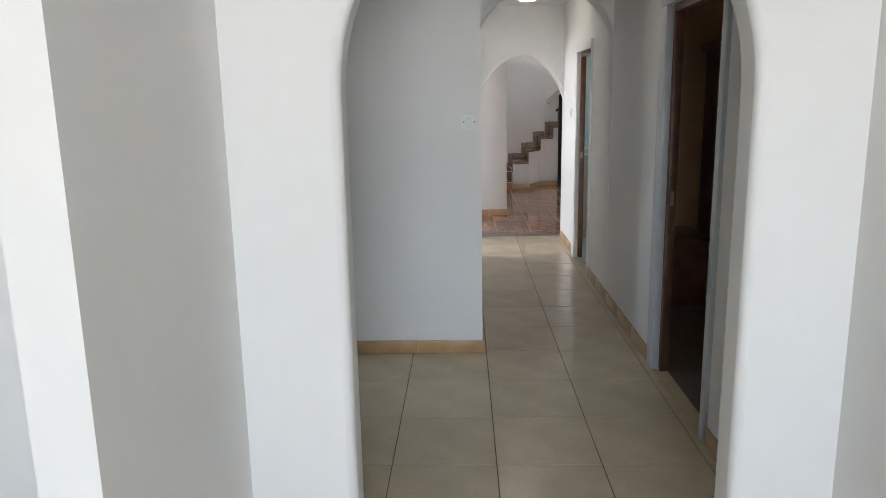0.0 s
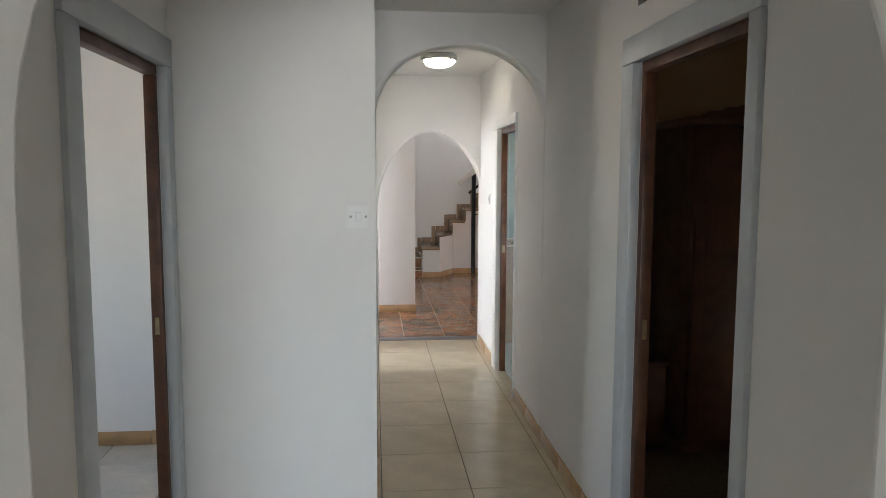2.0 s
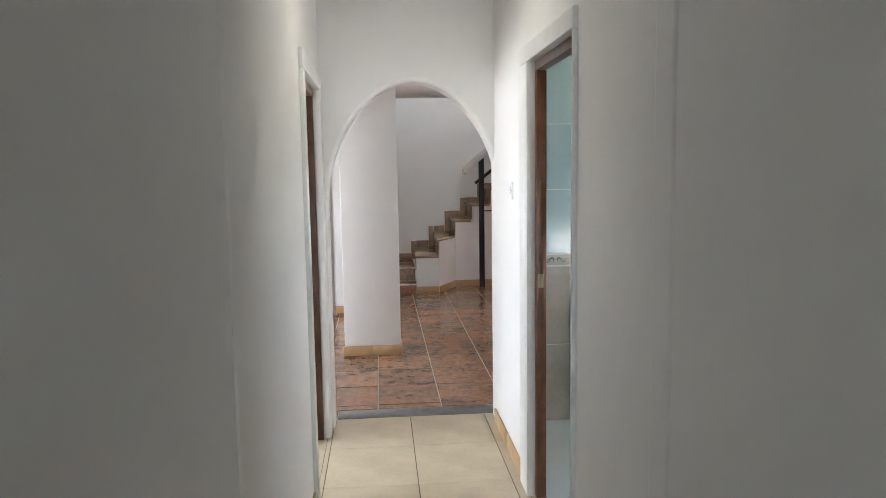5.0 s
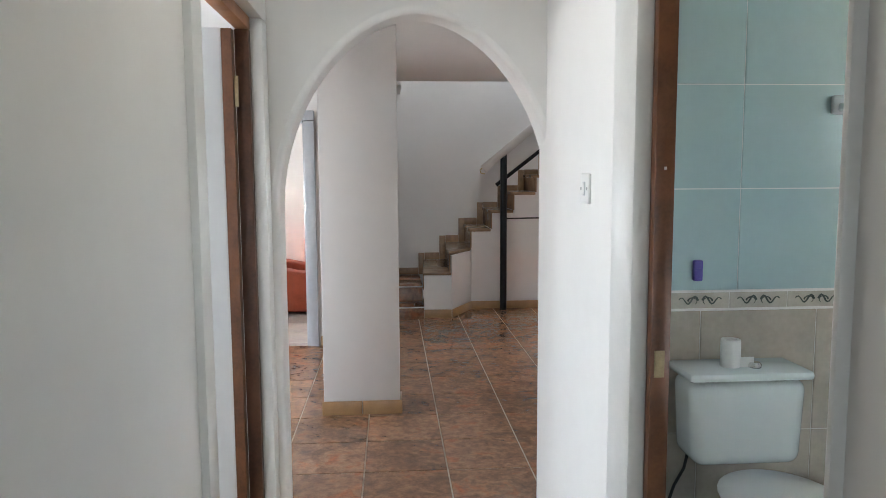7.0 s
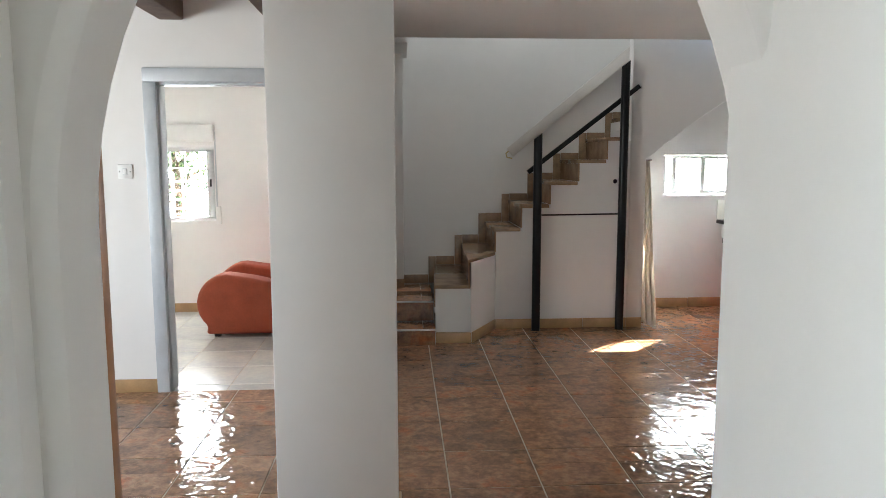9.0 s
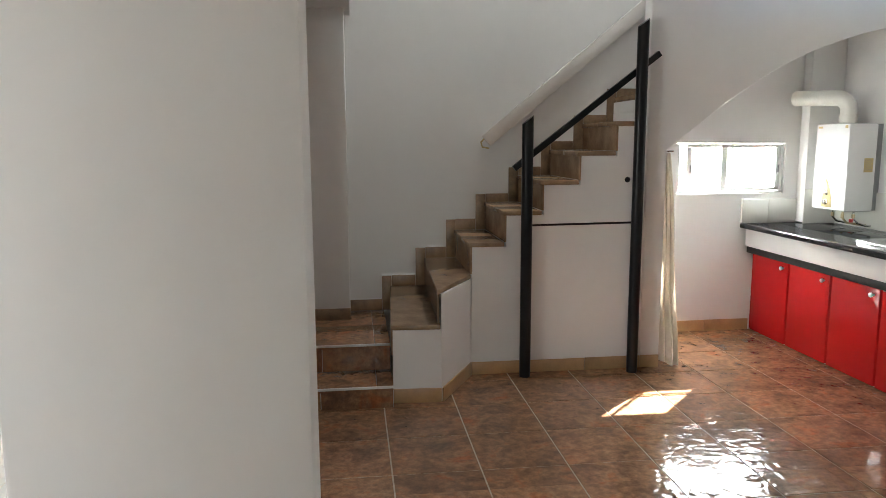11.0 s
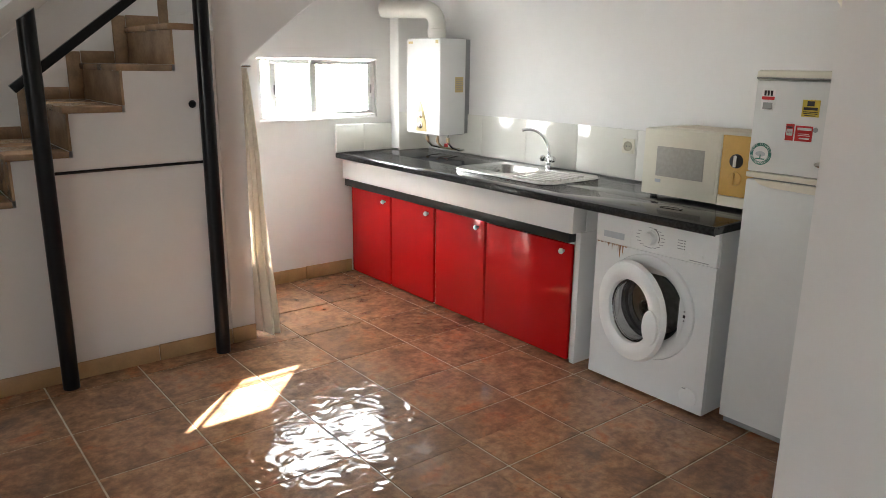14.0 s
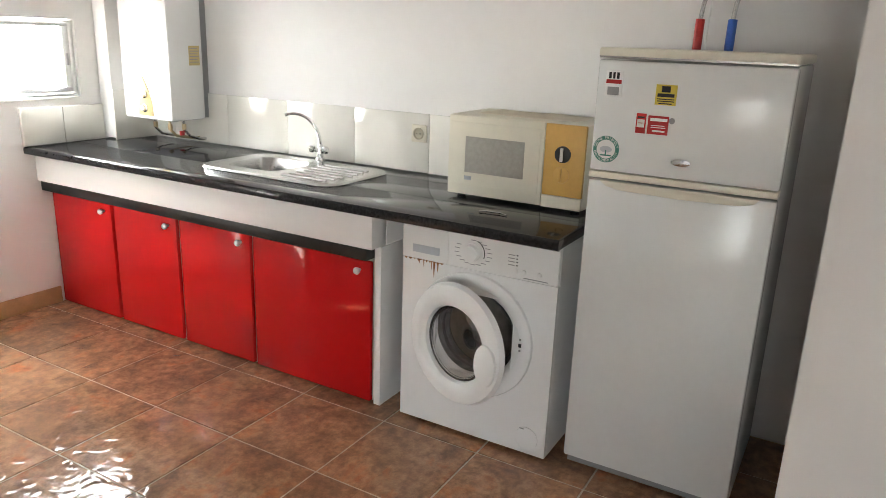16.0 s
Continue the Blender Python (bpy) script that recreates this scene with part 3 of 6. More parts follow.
door_4 = door_frame_x("door_4", 1.14, -1, 6.62, 7.42, 2.0, (0.08, 0.08, 0.08), WHITE_PAINT, "white painted frame of an open room door")
boxpart("lining", DARK_WOOD, door_4, (1.073, 1.1198, 7.387, 7.4197, 0.002, 1.955), label="dark brown wooden lining", bevel=0.003)
boxpart("lining", DARK_WOOD, door_4, (1.073, 1.1195, 6.622, 6.645, 0.002, 1.955), label="dark brown wooden lining", bevel=0.003)
boxpart("lining", ORANGE_WOOD, door_4, (1.073, 1.1195, 6.622, 7.418, 1.957, 1.998), label="varnished wooden lining head", bevel=0.003)
boxpart("hinge", BRASS, door_4, (1.075, 1.087, 7.358, 7.365, 1.70, 1.80))
boxpart("hinge", BRASS, door_4, (1.075, 1.087, 7.358, 7.365, 0.25, 0.35))
leaf = thing("room_door", (0.64, 7.38, 0), "white painted flat door leaf standing open", "door")
boxpart("leaf", DOOR_WHITE, leaf, (0.33, 1.0395, 7.345, 7.385, 0.008, 1.95), bevel=0.003)
boxpart("edge", BROWN_WOOD, leaf, (1.040, 1.0735, 7.343, 7.383, 0.01, 1.948), label="brown unpainted leaf edge")
# transom over the dark bedroom door
tr = thing("window_3", (2.2, 3.07, 2.29), "small dark transom window over a door", "window", kind="structure")
boxpart("window_frame", BROWN_WOOD, tr, (2.18, 2.22, 2.70, 3.44, 2.29, 2.32), (2.18, 2.22, 2.70, 3.44, 2.47, 2.50), (2.18, 2.22, 2.70, 2.73, 2.32, 2.47), (2.18, 2.22, 3.41, 3.44, 2.32, 2.47), label="brown wooden frame")
boxpart("pane", DOOR_GLASS, tr, (2.198, 2.202, 2.73, 3.41, 2.32, 2.47))


# ---- skirting, tile by tile ----
def skirting(name, run, material, label, height=0.085, thick=0.012, length=0.42, z=0.0):
    """Skirting tiles along a straight run ((x, y), (x, y)); the tiles stand on the left of the way."""
    (xa, ya), (xb, yb) = run
    t = thing(name, (xa, ya, z), label, "baseboard", kind="structure")
    d = Vector((xb - xa, yb - ya, 0))
    total = d.length
    d.normalize()
    n = Vector((-d.y, d.x, 0))
    k = max(1, round(total / length))
    for i in range(k):
        a, b = total * i / k + 0.0015, total * (i + 1) / k - 0.0015
        bm = bmesh.new()
        h = height + random.uniform(-0.002, 0.002)
        pts = [Vector((xa, ya, 0)) + d * u + n * v for u, v in ((a, 0), (b, 0), (b, thick), (a, thick))]
        lo = [bm.verts.new((p.x, p.y, z)) for p in pts]
        hi = [bm.verts.new((p.x, p.y, z + h)) for p in pts]
        bm.faces.new(lo)
        bm.faces.new(hi[::-1])
        for q in range(4):
            bm.faces.new((lo[q], hi[q], hi[(q + 1) % 4], lo[(q + 1) % 4]))
        part("tile", bm, material, t, bevel=0.003)
    return t


TAN = "tan glazed skirting tiles along a white wall"
skirting("baseboard", ((0.30, 3.74), (1.152, 3.74)), SKIRT, TAN, thick=-0.012)
skirting("baseboard", ((1.14, 3.74), (1.14, 6.53)), SKIRT, TAN, thick=-0.012)
skirting("baseboard", ((2.155, 3.57), (2.155, 5.765)), SKIRT, TAN)
skirting("baseboard", ((2.155, 1.69), (2.155, 2.485)), SKIRT, TAN)
skirting("baseboard", ((2.155, 6.715), (2.155, 7.575)), SKIRT, TAN)
skirting("baseboard", ((-1.6, 5.07), (0.23, 5.07)), SKIRT, TAN, thick=-0.012)
skirting("baseboard", ((-1.0, 11.12), (0.094, 11.12)), SKIRT, TAN, thick=-0.012)
skirting("baseboard", ((0.96, 11.12), (1.06, 11.12)), SKIRT, TAN, thick=-0.012)
skirting("baseboard", ((1.06, 11.12), (1.06, 12.165)), SKIRT, TAN, thick=-0.012)
skirting("baseboard", ((1.141, 9.28), (1.634, 9.28)), SKIRT, TAN, thick=-0.012, length=0.25)
skirting("baseboard", ((1.622, 9.28), (1.622, 9.46)), SKIRT, TAN, thick=-0.012)
skirting("baseboard", ((3.745, 13.54), (4.86, 13.54)), SKIRT, TAN, thick=-0.012, height=0.09)
skirting("baseboard", ((-2.0, 13.60), (0.94, 13.60)), SKIRT, TAN, thick=-0.012)
skirting("baseboard", ((3.87, 7.77), (3.87, 9.878)), SKIRT, TAN)


# ---- switches and the corridor lamp ----
def light_switch(x, y, z, way, label, size=0.088):
    """A white rocker switch on a wall; way is the side it faces: -y, -x or +x."""
    t = thing("light_switch", (x, y, z), label, "light switch", group="wall switches")

    def place(u0, u1, w0, w1, d0, d1):
        if way == "-y":
            return (x + u0, x + u1, y - d1, y - d0, z + w0, z + w1)
        if way == "-x":
            return (x - d1, x - d0, y + u0, y + u1, z + w0, z + w1)
        return (x + d0, x + d1, y + u0, y + u1, z + w0, z + w1)
    s = size / 2
    boxpart("plate", WHITE_PLASTIC, t, place(-s, s, -s, s, 0.0, 0.009), bevel=0.003)
    # Grey plate gives the rocker's gap its shade by colour; no gap is cut.
    boxpart("gap_shade", GREY_PAINT, t, place(-0.013, 0.013, -0.020, 0.020, 0.0091, 0.0102), label="grey plate painted as the shadow round the rocker")
    boxpart("rocker", WHITE_PLASTIC, t, place(-0.0115, 0.0115, -0.018, 0.018, 0.0104, 0.0135), label="white rocker", bevel=0.002)
    for u in (-0.032, 0.032):
        boxpart("screw", GREY_PLASTIC, t, place(u - 0.0045, u + 0.0045, -0.0045, 0.0045, 0.0092, 0.0105), bevel=0.001)
    return t


light_switch(1.066, 3.74, 1.462, "-y", "white plastic rocker switch on a plastered wall", 0.10)
light_switch(2.155, 7.01, 1.433, "-x", "white plastic rocker switch beside the arch")
light_switch(-0.037, 11.12, 1.39, "-y", "white plastic rocker switch beside a grey door frame")

lamp = thing("ceiling_lamp", (1.645, 6.40, H), "round lit ceiling lamp with opal glass and chrome ring", "ceiling lamp")
bm = bmesh.new()
lathe(bm, [(0.0, 0.0), (0.13, 0.0), (0.145, -0.012), (0.145, -0.04), (0.132, -0.048)], (1.645, 6.40, H), n=40)
part("ring", bm, STEEL, lamp, "brushed metal ring", smooth=True)
bm = bmesh.new()
lathe(bm, [(0.130, -0.046), (0.122, -0.062), (0.10, -0.082), (0.07, -0.094), (0.035, -0.101), (0.0005, -0.103)], (1.645, 6.40, H), n=40)
part("shade", bm, LAMP_GLASS, lamp, "lit opal glass shade", smooth=True)
for k in range(3):
    a = 2 * math.pi * k / 3 + 1.2
    bm = bmesh.new()
    tube(bm, [(1.645 + 0.128 * math.cos(a), 6.40 + 0.128 * math.sin(a), H - 0.045), (1.645 + 0.112 * math.cos(a), 6.40 + 0.112 * math.sin(a), H - 0.078)], 0.006, 8)
    part("clip", bm, STEEL, lamp)

# ---- dark bedroom ----
ward = thing("wardrobe", (3.3, 4.95, 0), "tall dark wooden wardrobe with carved crest", "wardrobe")
boxpart("body", DARK_WOOD, ward, (2.95, 3.95, 4.66, 5.24, 0.06, 1.93), bevel=0.006)
boxpart("plinth", DARK_WOOD, ward, (2.93, 3.97, 4.64, 5.25, 0.0, 0.06), bevel=0.006)
boxpart("cornice", DARK_WOOD, ward, (2.91, 3.99, 4.61, 5.26, 1.932, 1.975), bevel=0.012)
for k in range(2):
    d = boxpart("door", DARK_WOOD, ward, (2.97 + k * 0.485, 3.445 + k * 0.485, 4.632, 4.658, 0.10, 1.90), bevel=0.005)
    boxpart("panel", DARK_WOOD, d, (3.03 + k * 0.485, 3.385 + k * 0.485, 4.622, 4.631, 0.2, 1.8), bevel=0.008)
    boxpart("handle", BRASS, d, (3.40 + k * 0.09, 3.42 + k * 0.09, 4.60, 4.631, 0.95, 1.05), bevel=0.004)
bm = bmesh.new()
pts = [(3.0, 1.976)] + [(3.0 + 0.9 * i / 18, 1.985 + 0.07 * math.sin(math.pi * i / 18) + 0.012 * (i % 2)) for i in range(19)] + [(3.9, 1.976)]
prism(bm, pts[::-1], "y", 4.64, 4.67)
part("crest", bm, DARK_WOOD, ward, "carved crest")
chest = thing("chest", (2.75, 5.0, 0), "low dark wooden chest against a wall", "chest")
boxpart("body", DARK_WOOD, chest, (2.42, 2.88, 4.75, 5.24, 0.0, 0.50), bevel=0.008)
boxpart("lid", DARK_WOOD, chest, (2.40, 2.90, 4.73, 5.25, 0.502, 0.54), bevel=0.01)

# ---- bathroom ----
solid("floor_bath", CERAMIC, "pale glazed bathroom floor", "floor", (2.226, 4.08, 5.52, 7.55, -0.1, 0.0))


def tiled_wall(name, x0, x1, z0, z1, px, pz, xo, material, label, y=7.55, deep=0.006):
    t = thing(name, (x0, y, z0), label, "wall tiles", kind="structure")
    boxpart("grout", WHITE_PAINT, t, (x0, x1, y - 0.003, y - 0.0005, z0, z1), label="pale grout")
    for i in range(math.floor((x0 - xo) / px), math.ceil((x1 - xo) / px)):
        for j in range(math.ceil((z1 - z0) / pz - 0.01)):
            a, b = max(x0, xo + i * px + 0.002), min(x1, xo + (i + 1) * px - 0.002)
            c, d = z0 + j * pz + 0.002, min(z1, z0 + (j + 1) * pz - 0.002)
            if b - a > 0.02 and d - c > 0.02:
                boxpart("tile", material, t, (a, b, y - deep, y - 0.0032, c, d))
    return t


tiled_wall("tiles_bath_low", 2.227, 4.07, 0.0, 0.956, 0.458, 0.478, 2.749, BATH_TILE_LOW, "beige marbled bathroom wall tiles")
tiled_wall("tiles_bath_high", 2.227, 4.07, 1.033, 2.55, 0.458, 0.384, 2.888, BATH_TILE, "pale turquoise bathroom wall tiles")
border = tiled_wall("tiles_bath_border", 2.227, 4.07, 0.963, 1.026, 0.229, 0.063, 2.63, BATH_BORDER, "narrow border tiles with dark scrolls")
for i in range(9):
    cx = 2.63 + 0.229 * i - 0.1145
    if 2.30 < cx - 0.07 and cx < 4.0:
        bm = bmesh.new()
        for s in (-1, 1):
            tube(bm, [(cx + s * (0.008 + 0.075 * u), 7.5432, 0.995 + 0.017 * math.sin(u * 9.0) * (1 - 0.4 * u)) for u in [k / 12 for k in range(13)]], 0.004, 6, 0.0018)
            tube(bm, [(cx + s * (0.03 + 0.018 * math.cos(a)), 7.5432, 0.992 + 0.014 * math.sin(a)) for a in [k * 0.5 for k in range(9)]], 0.003, 6, 0.0012)
        part("scroll", bm, BORDER_SCROLL, border, "dark scroll ornament")
wc = thing("toilet", (2.87, 7.25, 0), "white ceramic toilet with low cistern", "toilet")
bm = bmesh.new()
pts = [(2.675, 0.42), (3.075, 0.42), (3.092, 0.735), (2.655, 0.735)]
prism(bm, pts[::-1], "y", 7.335, 7.535)
part("cistern", bm, CERAMIC, wc, bevel=0.045, segments=5)
boxpart("lid", CERAMIC, wc, (2.643, 3.104, 7.322, 7.54, 0.737, 0.772), bevel=0.016)
bm = bmesh.new()
lathe(bm, [(0.10, 0.0), (0.095, 0.12), (0.12, 0.25), (0.185, 0.36), (0.195, 0.395), (0.15, 0.40), (0.12, 0.30), (0.001, 0.22)], (2.875, 7.08, 0.0), n=32)
for v in bm.verts:
    v.co.y = 7.08 + (v.co.y - 7.08) * 1.25
part("bowl", bm, CERAMIC, wc, smooth=True)
bm = bmesh.new()
lathe(bm, [(0.13, 0.402), (0.2, 0.402), (0.205, 0.412), (0.19, 0.422), (0.001, 0.428)], (2.875, 7.08, 0.0), n=32)
for v in bm.verts:
    v.co.y = 7.08 + (v.co.y - 7.08) * 1.25
part("seat_lid", bm, WHITE_PLASTIC, wc, smooth=True)
bm = bmesh.new()
tube(bm, [(2.72, 7.50, 0.43), (2.70, 7.49, 0.36), (2.66, 7.48, 0.30), (2.64, 7.48, 0.24), (2.66, 7.50, 0.18), (2.68, 7.543, 0.15)], 0.006, 8)
part("hose", bm, RUBBER, wc, "dark flexible water hose", smooth=True)
roll = thing("toilet_paper_roll", (2.79, 7.42, 0.772), "nearly used up white toilet paper roll on a cistern", "toilet paper")
bm = bmesh.new()
lathe(bm, [(0.022, 0.0), (0.034, 0.0), (0.036, 0.05), (0.035, 0.10), (0.022, 0.10), (0.021, 0.05), (0.022, 0.0)], (2.79, 7.42, 0.7725), n=24, cap=False)
part("paper", bm, PAPER, roll, smooth=True)
boxpart("loose_sheet", PAPER, roll, (2.815, 2.87, 7.40, 7.402, 0.7725, 0.81))
btn = thing("flush_button", (2.88, 7.40, 0.772), "round chrome flush button on the cistern lid", "flush button")
bm = bmesh.new()
lathe(bm, [(0.024, 0.0), (0.024, 0.012), (0.018, 0.02), (0.0005, 0.021)], (2.88, 7.40, 0.7715), n=20)
part("button", bm, CHROME, btn, smooth=True)
fr = thing("air_freshener", (2.70, 7.54, 1.04), "small violet plastic air freshener stuck on tiles", "air freshener")
boxpart("case", VIOLET, fr, (2.683, 2.718, 7.518, 7.5435, 1.04, 1.12), bevel=0.007)
boxpart("front", VIOLET, fr, (2.690, 2.711, 7.514, 7.5175, 1.05, 1.09), bevel=0.003)
hook = thing("wall_hook", (3.19, 7.54, 1.72), "white ceramic towel hook on tiles", "wall hook")
boxpart("base", CERAMIC, hook, (3.16, 3.21, 7.52, 7.5435, 1.69, 1.76), bevel=0.008)
boxpart("peg", CERAMIC, hook, (3.175, 3.195, 7.48, 7.519, 1.70, 1.73), bevel=0.006)

wc.location.x -= 0.022
roll.location.x += 0.020
btn.location.x += 0.013
fr.location += Vector((0.025, 0, 0.032))
hook.location.x += 0.060

# ---- stairs ----
stairs = thing("staircase", (2.0, 12.8, 0), "white plastered staircase with brown glazed tile steps", "staircase", kind="structure")
RISERS = [2.438, 2.662, 2.907, 3.150, 3.392, 3.64, 3.89]
TOPS = [0.878, 1.079, 1.273, 1.458, 1.648, 1.84, 2.03]
YB = 13.398
# plastered core of the straight flight, to the front face
bm = bmesh.new()
pts = [(2.442, 0.0)]
for x, z in zip(RISERS[:5], TOPS[:5]):
    pts += [(x + 0.012, z - 0.03), (RISERS[RISERS.index(x) + 1] + 0.012, z - 0.03)]
pts = pts[:-1] + [(3.598, TOPS[4] - 0.03), (3.598, 0.0)]
prism(bm, pts, "y", 12.70, YB)
part("flight", bm, PLASTER, stairs, "white plastered flight")
# plastered block of the two winding steps
bm = bmesh.new()
prism(bm, [(1.906, 12.24), (2.19, 12.225), (2.23, YB), (1.966, YB)], "z", 0.0, 0.440)
part("winder_block", bm, PLASTER, stairs)
bm = bmesh.new()
prism(bm, [(2.1904, 12.2255), (2.4416, 12.70), (2.4416, YB), (2.2304, YB)], "z", 0.0, 0.643)
part("winder_block", bm, PLASTER, stairs)
for poly, z in (([(1.894, 12.235), (2.184, 12.218), (2.23, YB), (1.954, YB)], 0.470), ([(2.166, 12.222), (2.440, 12.695), (2.475, YB), (2.205, YB)], 0.673)):
    bm = bmesh.new()
    prism(bm, poly, "z", z - 0.029, z)
    part("tread", bm, STAIR_TILE, stairs, "brown glazed tile tread", bevel=0.004)
for (xa, ya, xb), z0, z1 in (((1.895, 12.24, 1.955), 0.2945, 0.440), ((2.168, 12.235, 2.208), 0.471, 0.643)):
    bm = bmesh.new()
    prism(bm, [(xa, ya), (xa + 0.012, ya), (xb + 0.012, YB), (xb, YB)], "z", z0, z1)
    part("riser", bm, STAIR_TILE, stairs, "brown glazed tile riser")
below = [0.673] + TOPS
for i in range(5):
    x, z = RISERS[i], TOPS[i]
    x2 = min(RISERS[i + 1], 3.56)
    boxpart("tread", STAIR_TILE, stairs, (x - 0.012, x2 - 0.002, 12.694, 13.03, z - 0.029, z), label="brown glazed tile tread", bevel=0.004)
    boxpart("tread", STAIR_TILE, stairs, (x - 0.012, x2 - 0.002, 13.033, YB, z - 0.029, z), label="brown glazed tile tread", bevel=0.004)
    boxpart("riser", STAIR_TILE, stairs, (x, x + 0.011, 12.697, YB, below[i] + 0.001, z - 0.030), label="brown glazed tile riser")
for i in (5,):
    x, z = RISERS[i], TOPS[i]
    boxpart("tread", STAIR_TILE, stairs, (x - 0.012, RISERS[i] + 0.24, 12.83, YB, z - 0.03, z), label="brown glazed tile tread", bevel=0.004)
    boxpart("riser", STAIR_TILE, stairs, (x, x + 0.011, 12.83, YB, below[i] + 0.001, z - 0.031), label="brown glazed tile riser")
# two straight steps before the landing
for x0, y0, z0, z1 in ((1.074, 12.170, 0.0, 0.128), (1.074, 12.485, 0.128, 0.293)):
    boxpart("step_core", PLASTER, stairs, (x0, 1.904, y0 + 0.012, YB, z0, z1 - 0.03))
    for k in range(2):
        xa = x0 + 0.415 * k
        boxpart("riser", BROWN_TILE, stairs, (xa, xa + 0.412, y0, y0 + 0.0115, z0 + 0.001, z1 - 0.013), label="brown glazed tile riser")
    boxpart("nosing", WHITE_METAL, stairs, (x0, 1.904, y0 - 0.004, y0 + 0.010, z1 - 0.012, z1 + 0.001), label="white metal nosing strip", bevel=0.002)
for ya, yb, z in ((12.1815, 12.495, 0.128), (12.4965, 12.955, 0.293), (12.958, YB, 0.293)):
    for xa, xb in ((1.074, 1.387), (1.390, 1.808), (1.811, 1.904)):
        boxpart("tread", BROWN_TILE, stairs, (xa, xb, ya, yb, z - 0.0295, z), label="brown glazed tile tread", bevel=0.003)
solid("wall_stair_corner", PLASTER, "white plastered thickening behind the landing", "wall", (1.062, 1.36, 13.22, 13.398, 0.294, 5.0))
solid("wall_stair_pilaster", PLASTER, "white plastered pilaster behind the landing", "wall", (1.362, 1.66, 13.13, 13.398, 0.294, 5.0), bevel=0.006)
# skirting that climbs with the steps
climb = thing("baseboard", (2.0, 13.39, 0.3), "brown tile skirting that climbs beside the steps", "baseboard", kind="structure")
line = [(1.66, 1.966, 0.293, 0.082), (1.966, 2.215, 0.470, 0.082), (2.215, 2.442, 0.673, 0.082)] + [(RISERS[i], RISERS[i + 1], TOPS[i], 0.082 if i == 0 else 0.064) for i in range(6)]
for n, (xa, xb, z, hh) in enumerate(line):
    boxpart("tile", SKIRT_BROWN, climb, (xa + 0.001, xb - 0.074, 13.386, 13.3975, z + 0.001, z + hh), bevel=0.003)
    boxpart("tile", SKIRT_BROWN, climb, (xb - 0.072, xb - 0.002, 13.386, 13.3975, z + 0.001, z + hh if n == len(line) - 1 else line[n + 1][2] + line[n + 1][3] - 0.004), bevel=0.003)
    boxpart("cap", WHITE_PAINT, climb, (xa - (0.0 if n == 0 else 0.072), xb - 0.074, 13.388, 13.398, z + hh + 0.0005, z + hh + 0.006), label="thin plaster edge")
for xa, xb, y in ((1.074, 1.362, 13.22), (1.352, 1.662, 13.13)):
    boxpart("tile", SKIRT_BROWN, climb, (xa, xb, y - 0.012, y - 0.0005, 0.294, 0.376), bevel=0.003)
skirting("baseboard", ((1.06, 12.18), (1.06, 12.48)), SKIRT_BROWN, "brown skirting tiles beside the steps", thick=-0.012, z=0.129)
skirting("baseboard", ((1.06, 12.49), (1.06, 13.21)), SKIRT_BROWN, "brown skirting tiles beside the landing", thick=-0.012, z=0.294)
skirting("baseboard", ((1.906, 12.245), (2.192, 12.225)), SKIRT, TAN, thick=-0.012)
skirting("baseboard", ((2.193, 12.226), (2.441, 12.70)), SKIRT, TAN, thick=-0.012)
skirting("baseboard", ((2.441, 12.70), (3.60, 12.70)), SKIRT, TAN, thick=-0.012)
skirting("baseboard", ((3.60, 12.70), (3.735, 12.70)), SKIRT, TAN, thick=-0.012)

rail = thing("stair_railing", (3.15, 12.61, 0), "black painted metal railing with two posts before the stairs", "railing")
for x, z in ((2.785, 1.655), (3.513, 2.25)):
    bm = bmesh.new()
    tube(bm, [(x, 12.612, 0.001), (x, 12.612, 0.03), (x, 12.612, z)], 0.036, 20)
    for v in bm.verts:
        if v.co.z > z - 0.01:
            v.co.z += (v.co.x - x) * 0.75
    part("post", bm, BLACK_METAL, rail, "black painted round post", smooth=True)
d = Vector((3.63 - 2.69, 0, 2.08 - 1.365)).normalized()
bm = bmesh.new()
a, b = Vector((2.712, 12.612, 1.352)), Vector((3.648, 12.612, 2.072))
up = Vector((-d.z, 0, d.x)) * 0.019
prism(bm, [((a - up).x, (a - up).z), ((b - up).x, (b - up).z), ((b + up).x, (b + up).z), ((a + up).x, (a + up).z)], "y", 12.650, 12.686)
part("diagonal_bar", bm, BLACK_METAL, rail, bevel=0.003)
bm = bmesh.new()
tube(bm, [(2.80, 12.625, 0.993), (3.51, 12.625, 1.0)], 0.007, 8)
part("cross_bar", bm, BLACK_METAL, rail, "thin black cross bar", smooth=True)
knob = thing("cupboard_knob", (3.462, 12.70, 1.275), "small black knob on the under-stair wall", "knob")
bm = bmesh.new()
lathe(bm, [(0.006, 0.0), (0.006, 0.02), (0.016, 0.026), (0.019, 0.036), (0.012, 0.046), (0.0005, 0.048)], (3.462, 12.70, 1.275), (0, -1, 0), n=16)
part("grip", bm, BLACK_METAL, knob, smooth=True)

hand = thing("handrail_board", (3.3, 13.37, 1.9), "off-white painted wooden handrail board on the stair wall", "handrail")
a, b = Vector((2.66, 0, 1.525)), Vector((3.885, 0, 2.532))
d = (b - a).normalized()
up = Vector((-d.z, 0, d.x)) * 0.048
bm = bmesh.new()
prism(bm, [(a.x - up.x, a.z - up.z), (b.x - up.x, b.z - up.z), (b.x + up.x, b.z + up.z), (a.x + up.x, a.z + up.z)], "y", 13.345, 13.385)
part("board", bm, RAIL_PAINT, hand, bevel=0.005)
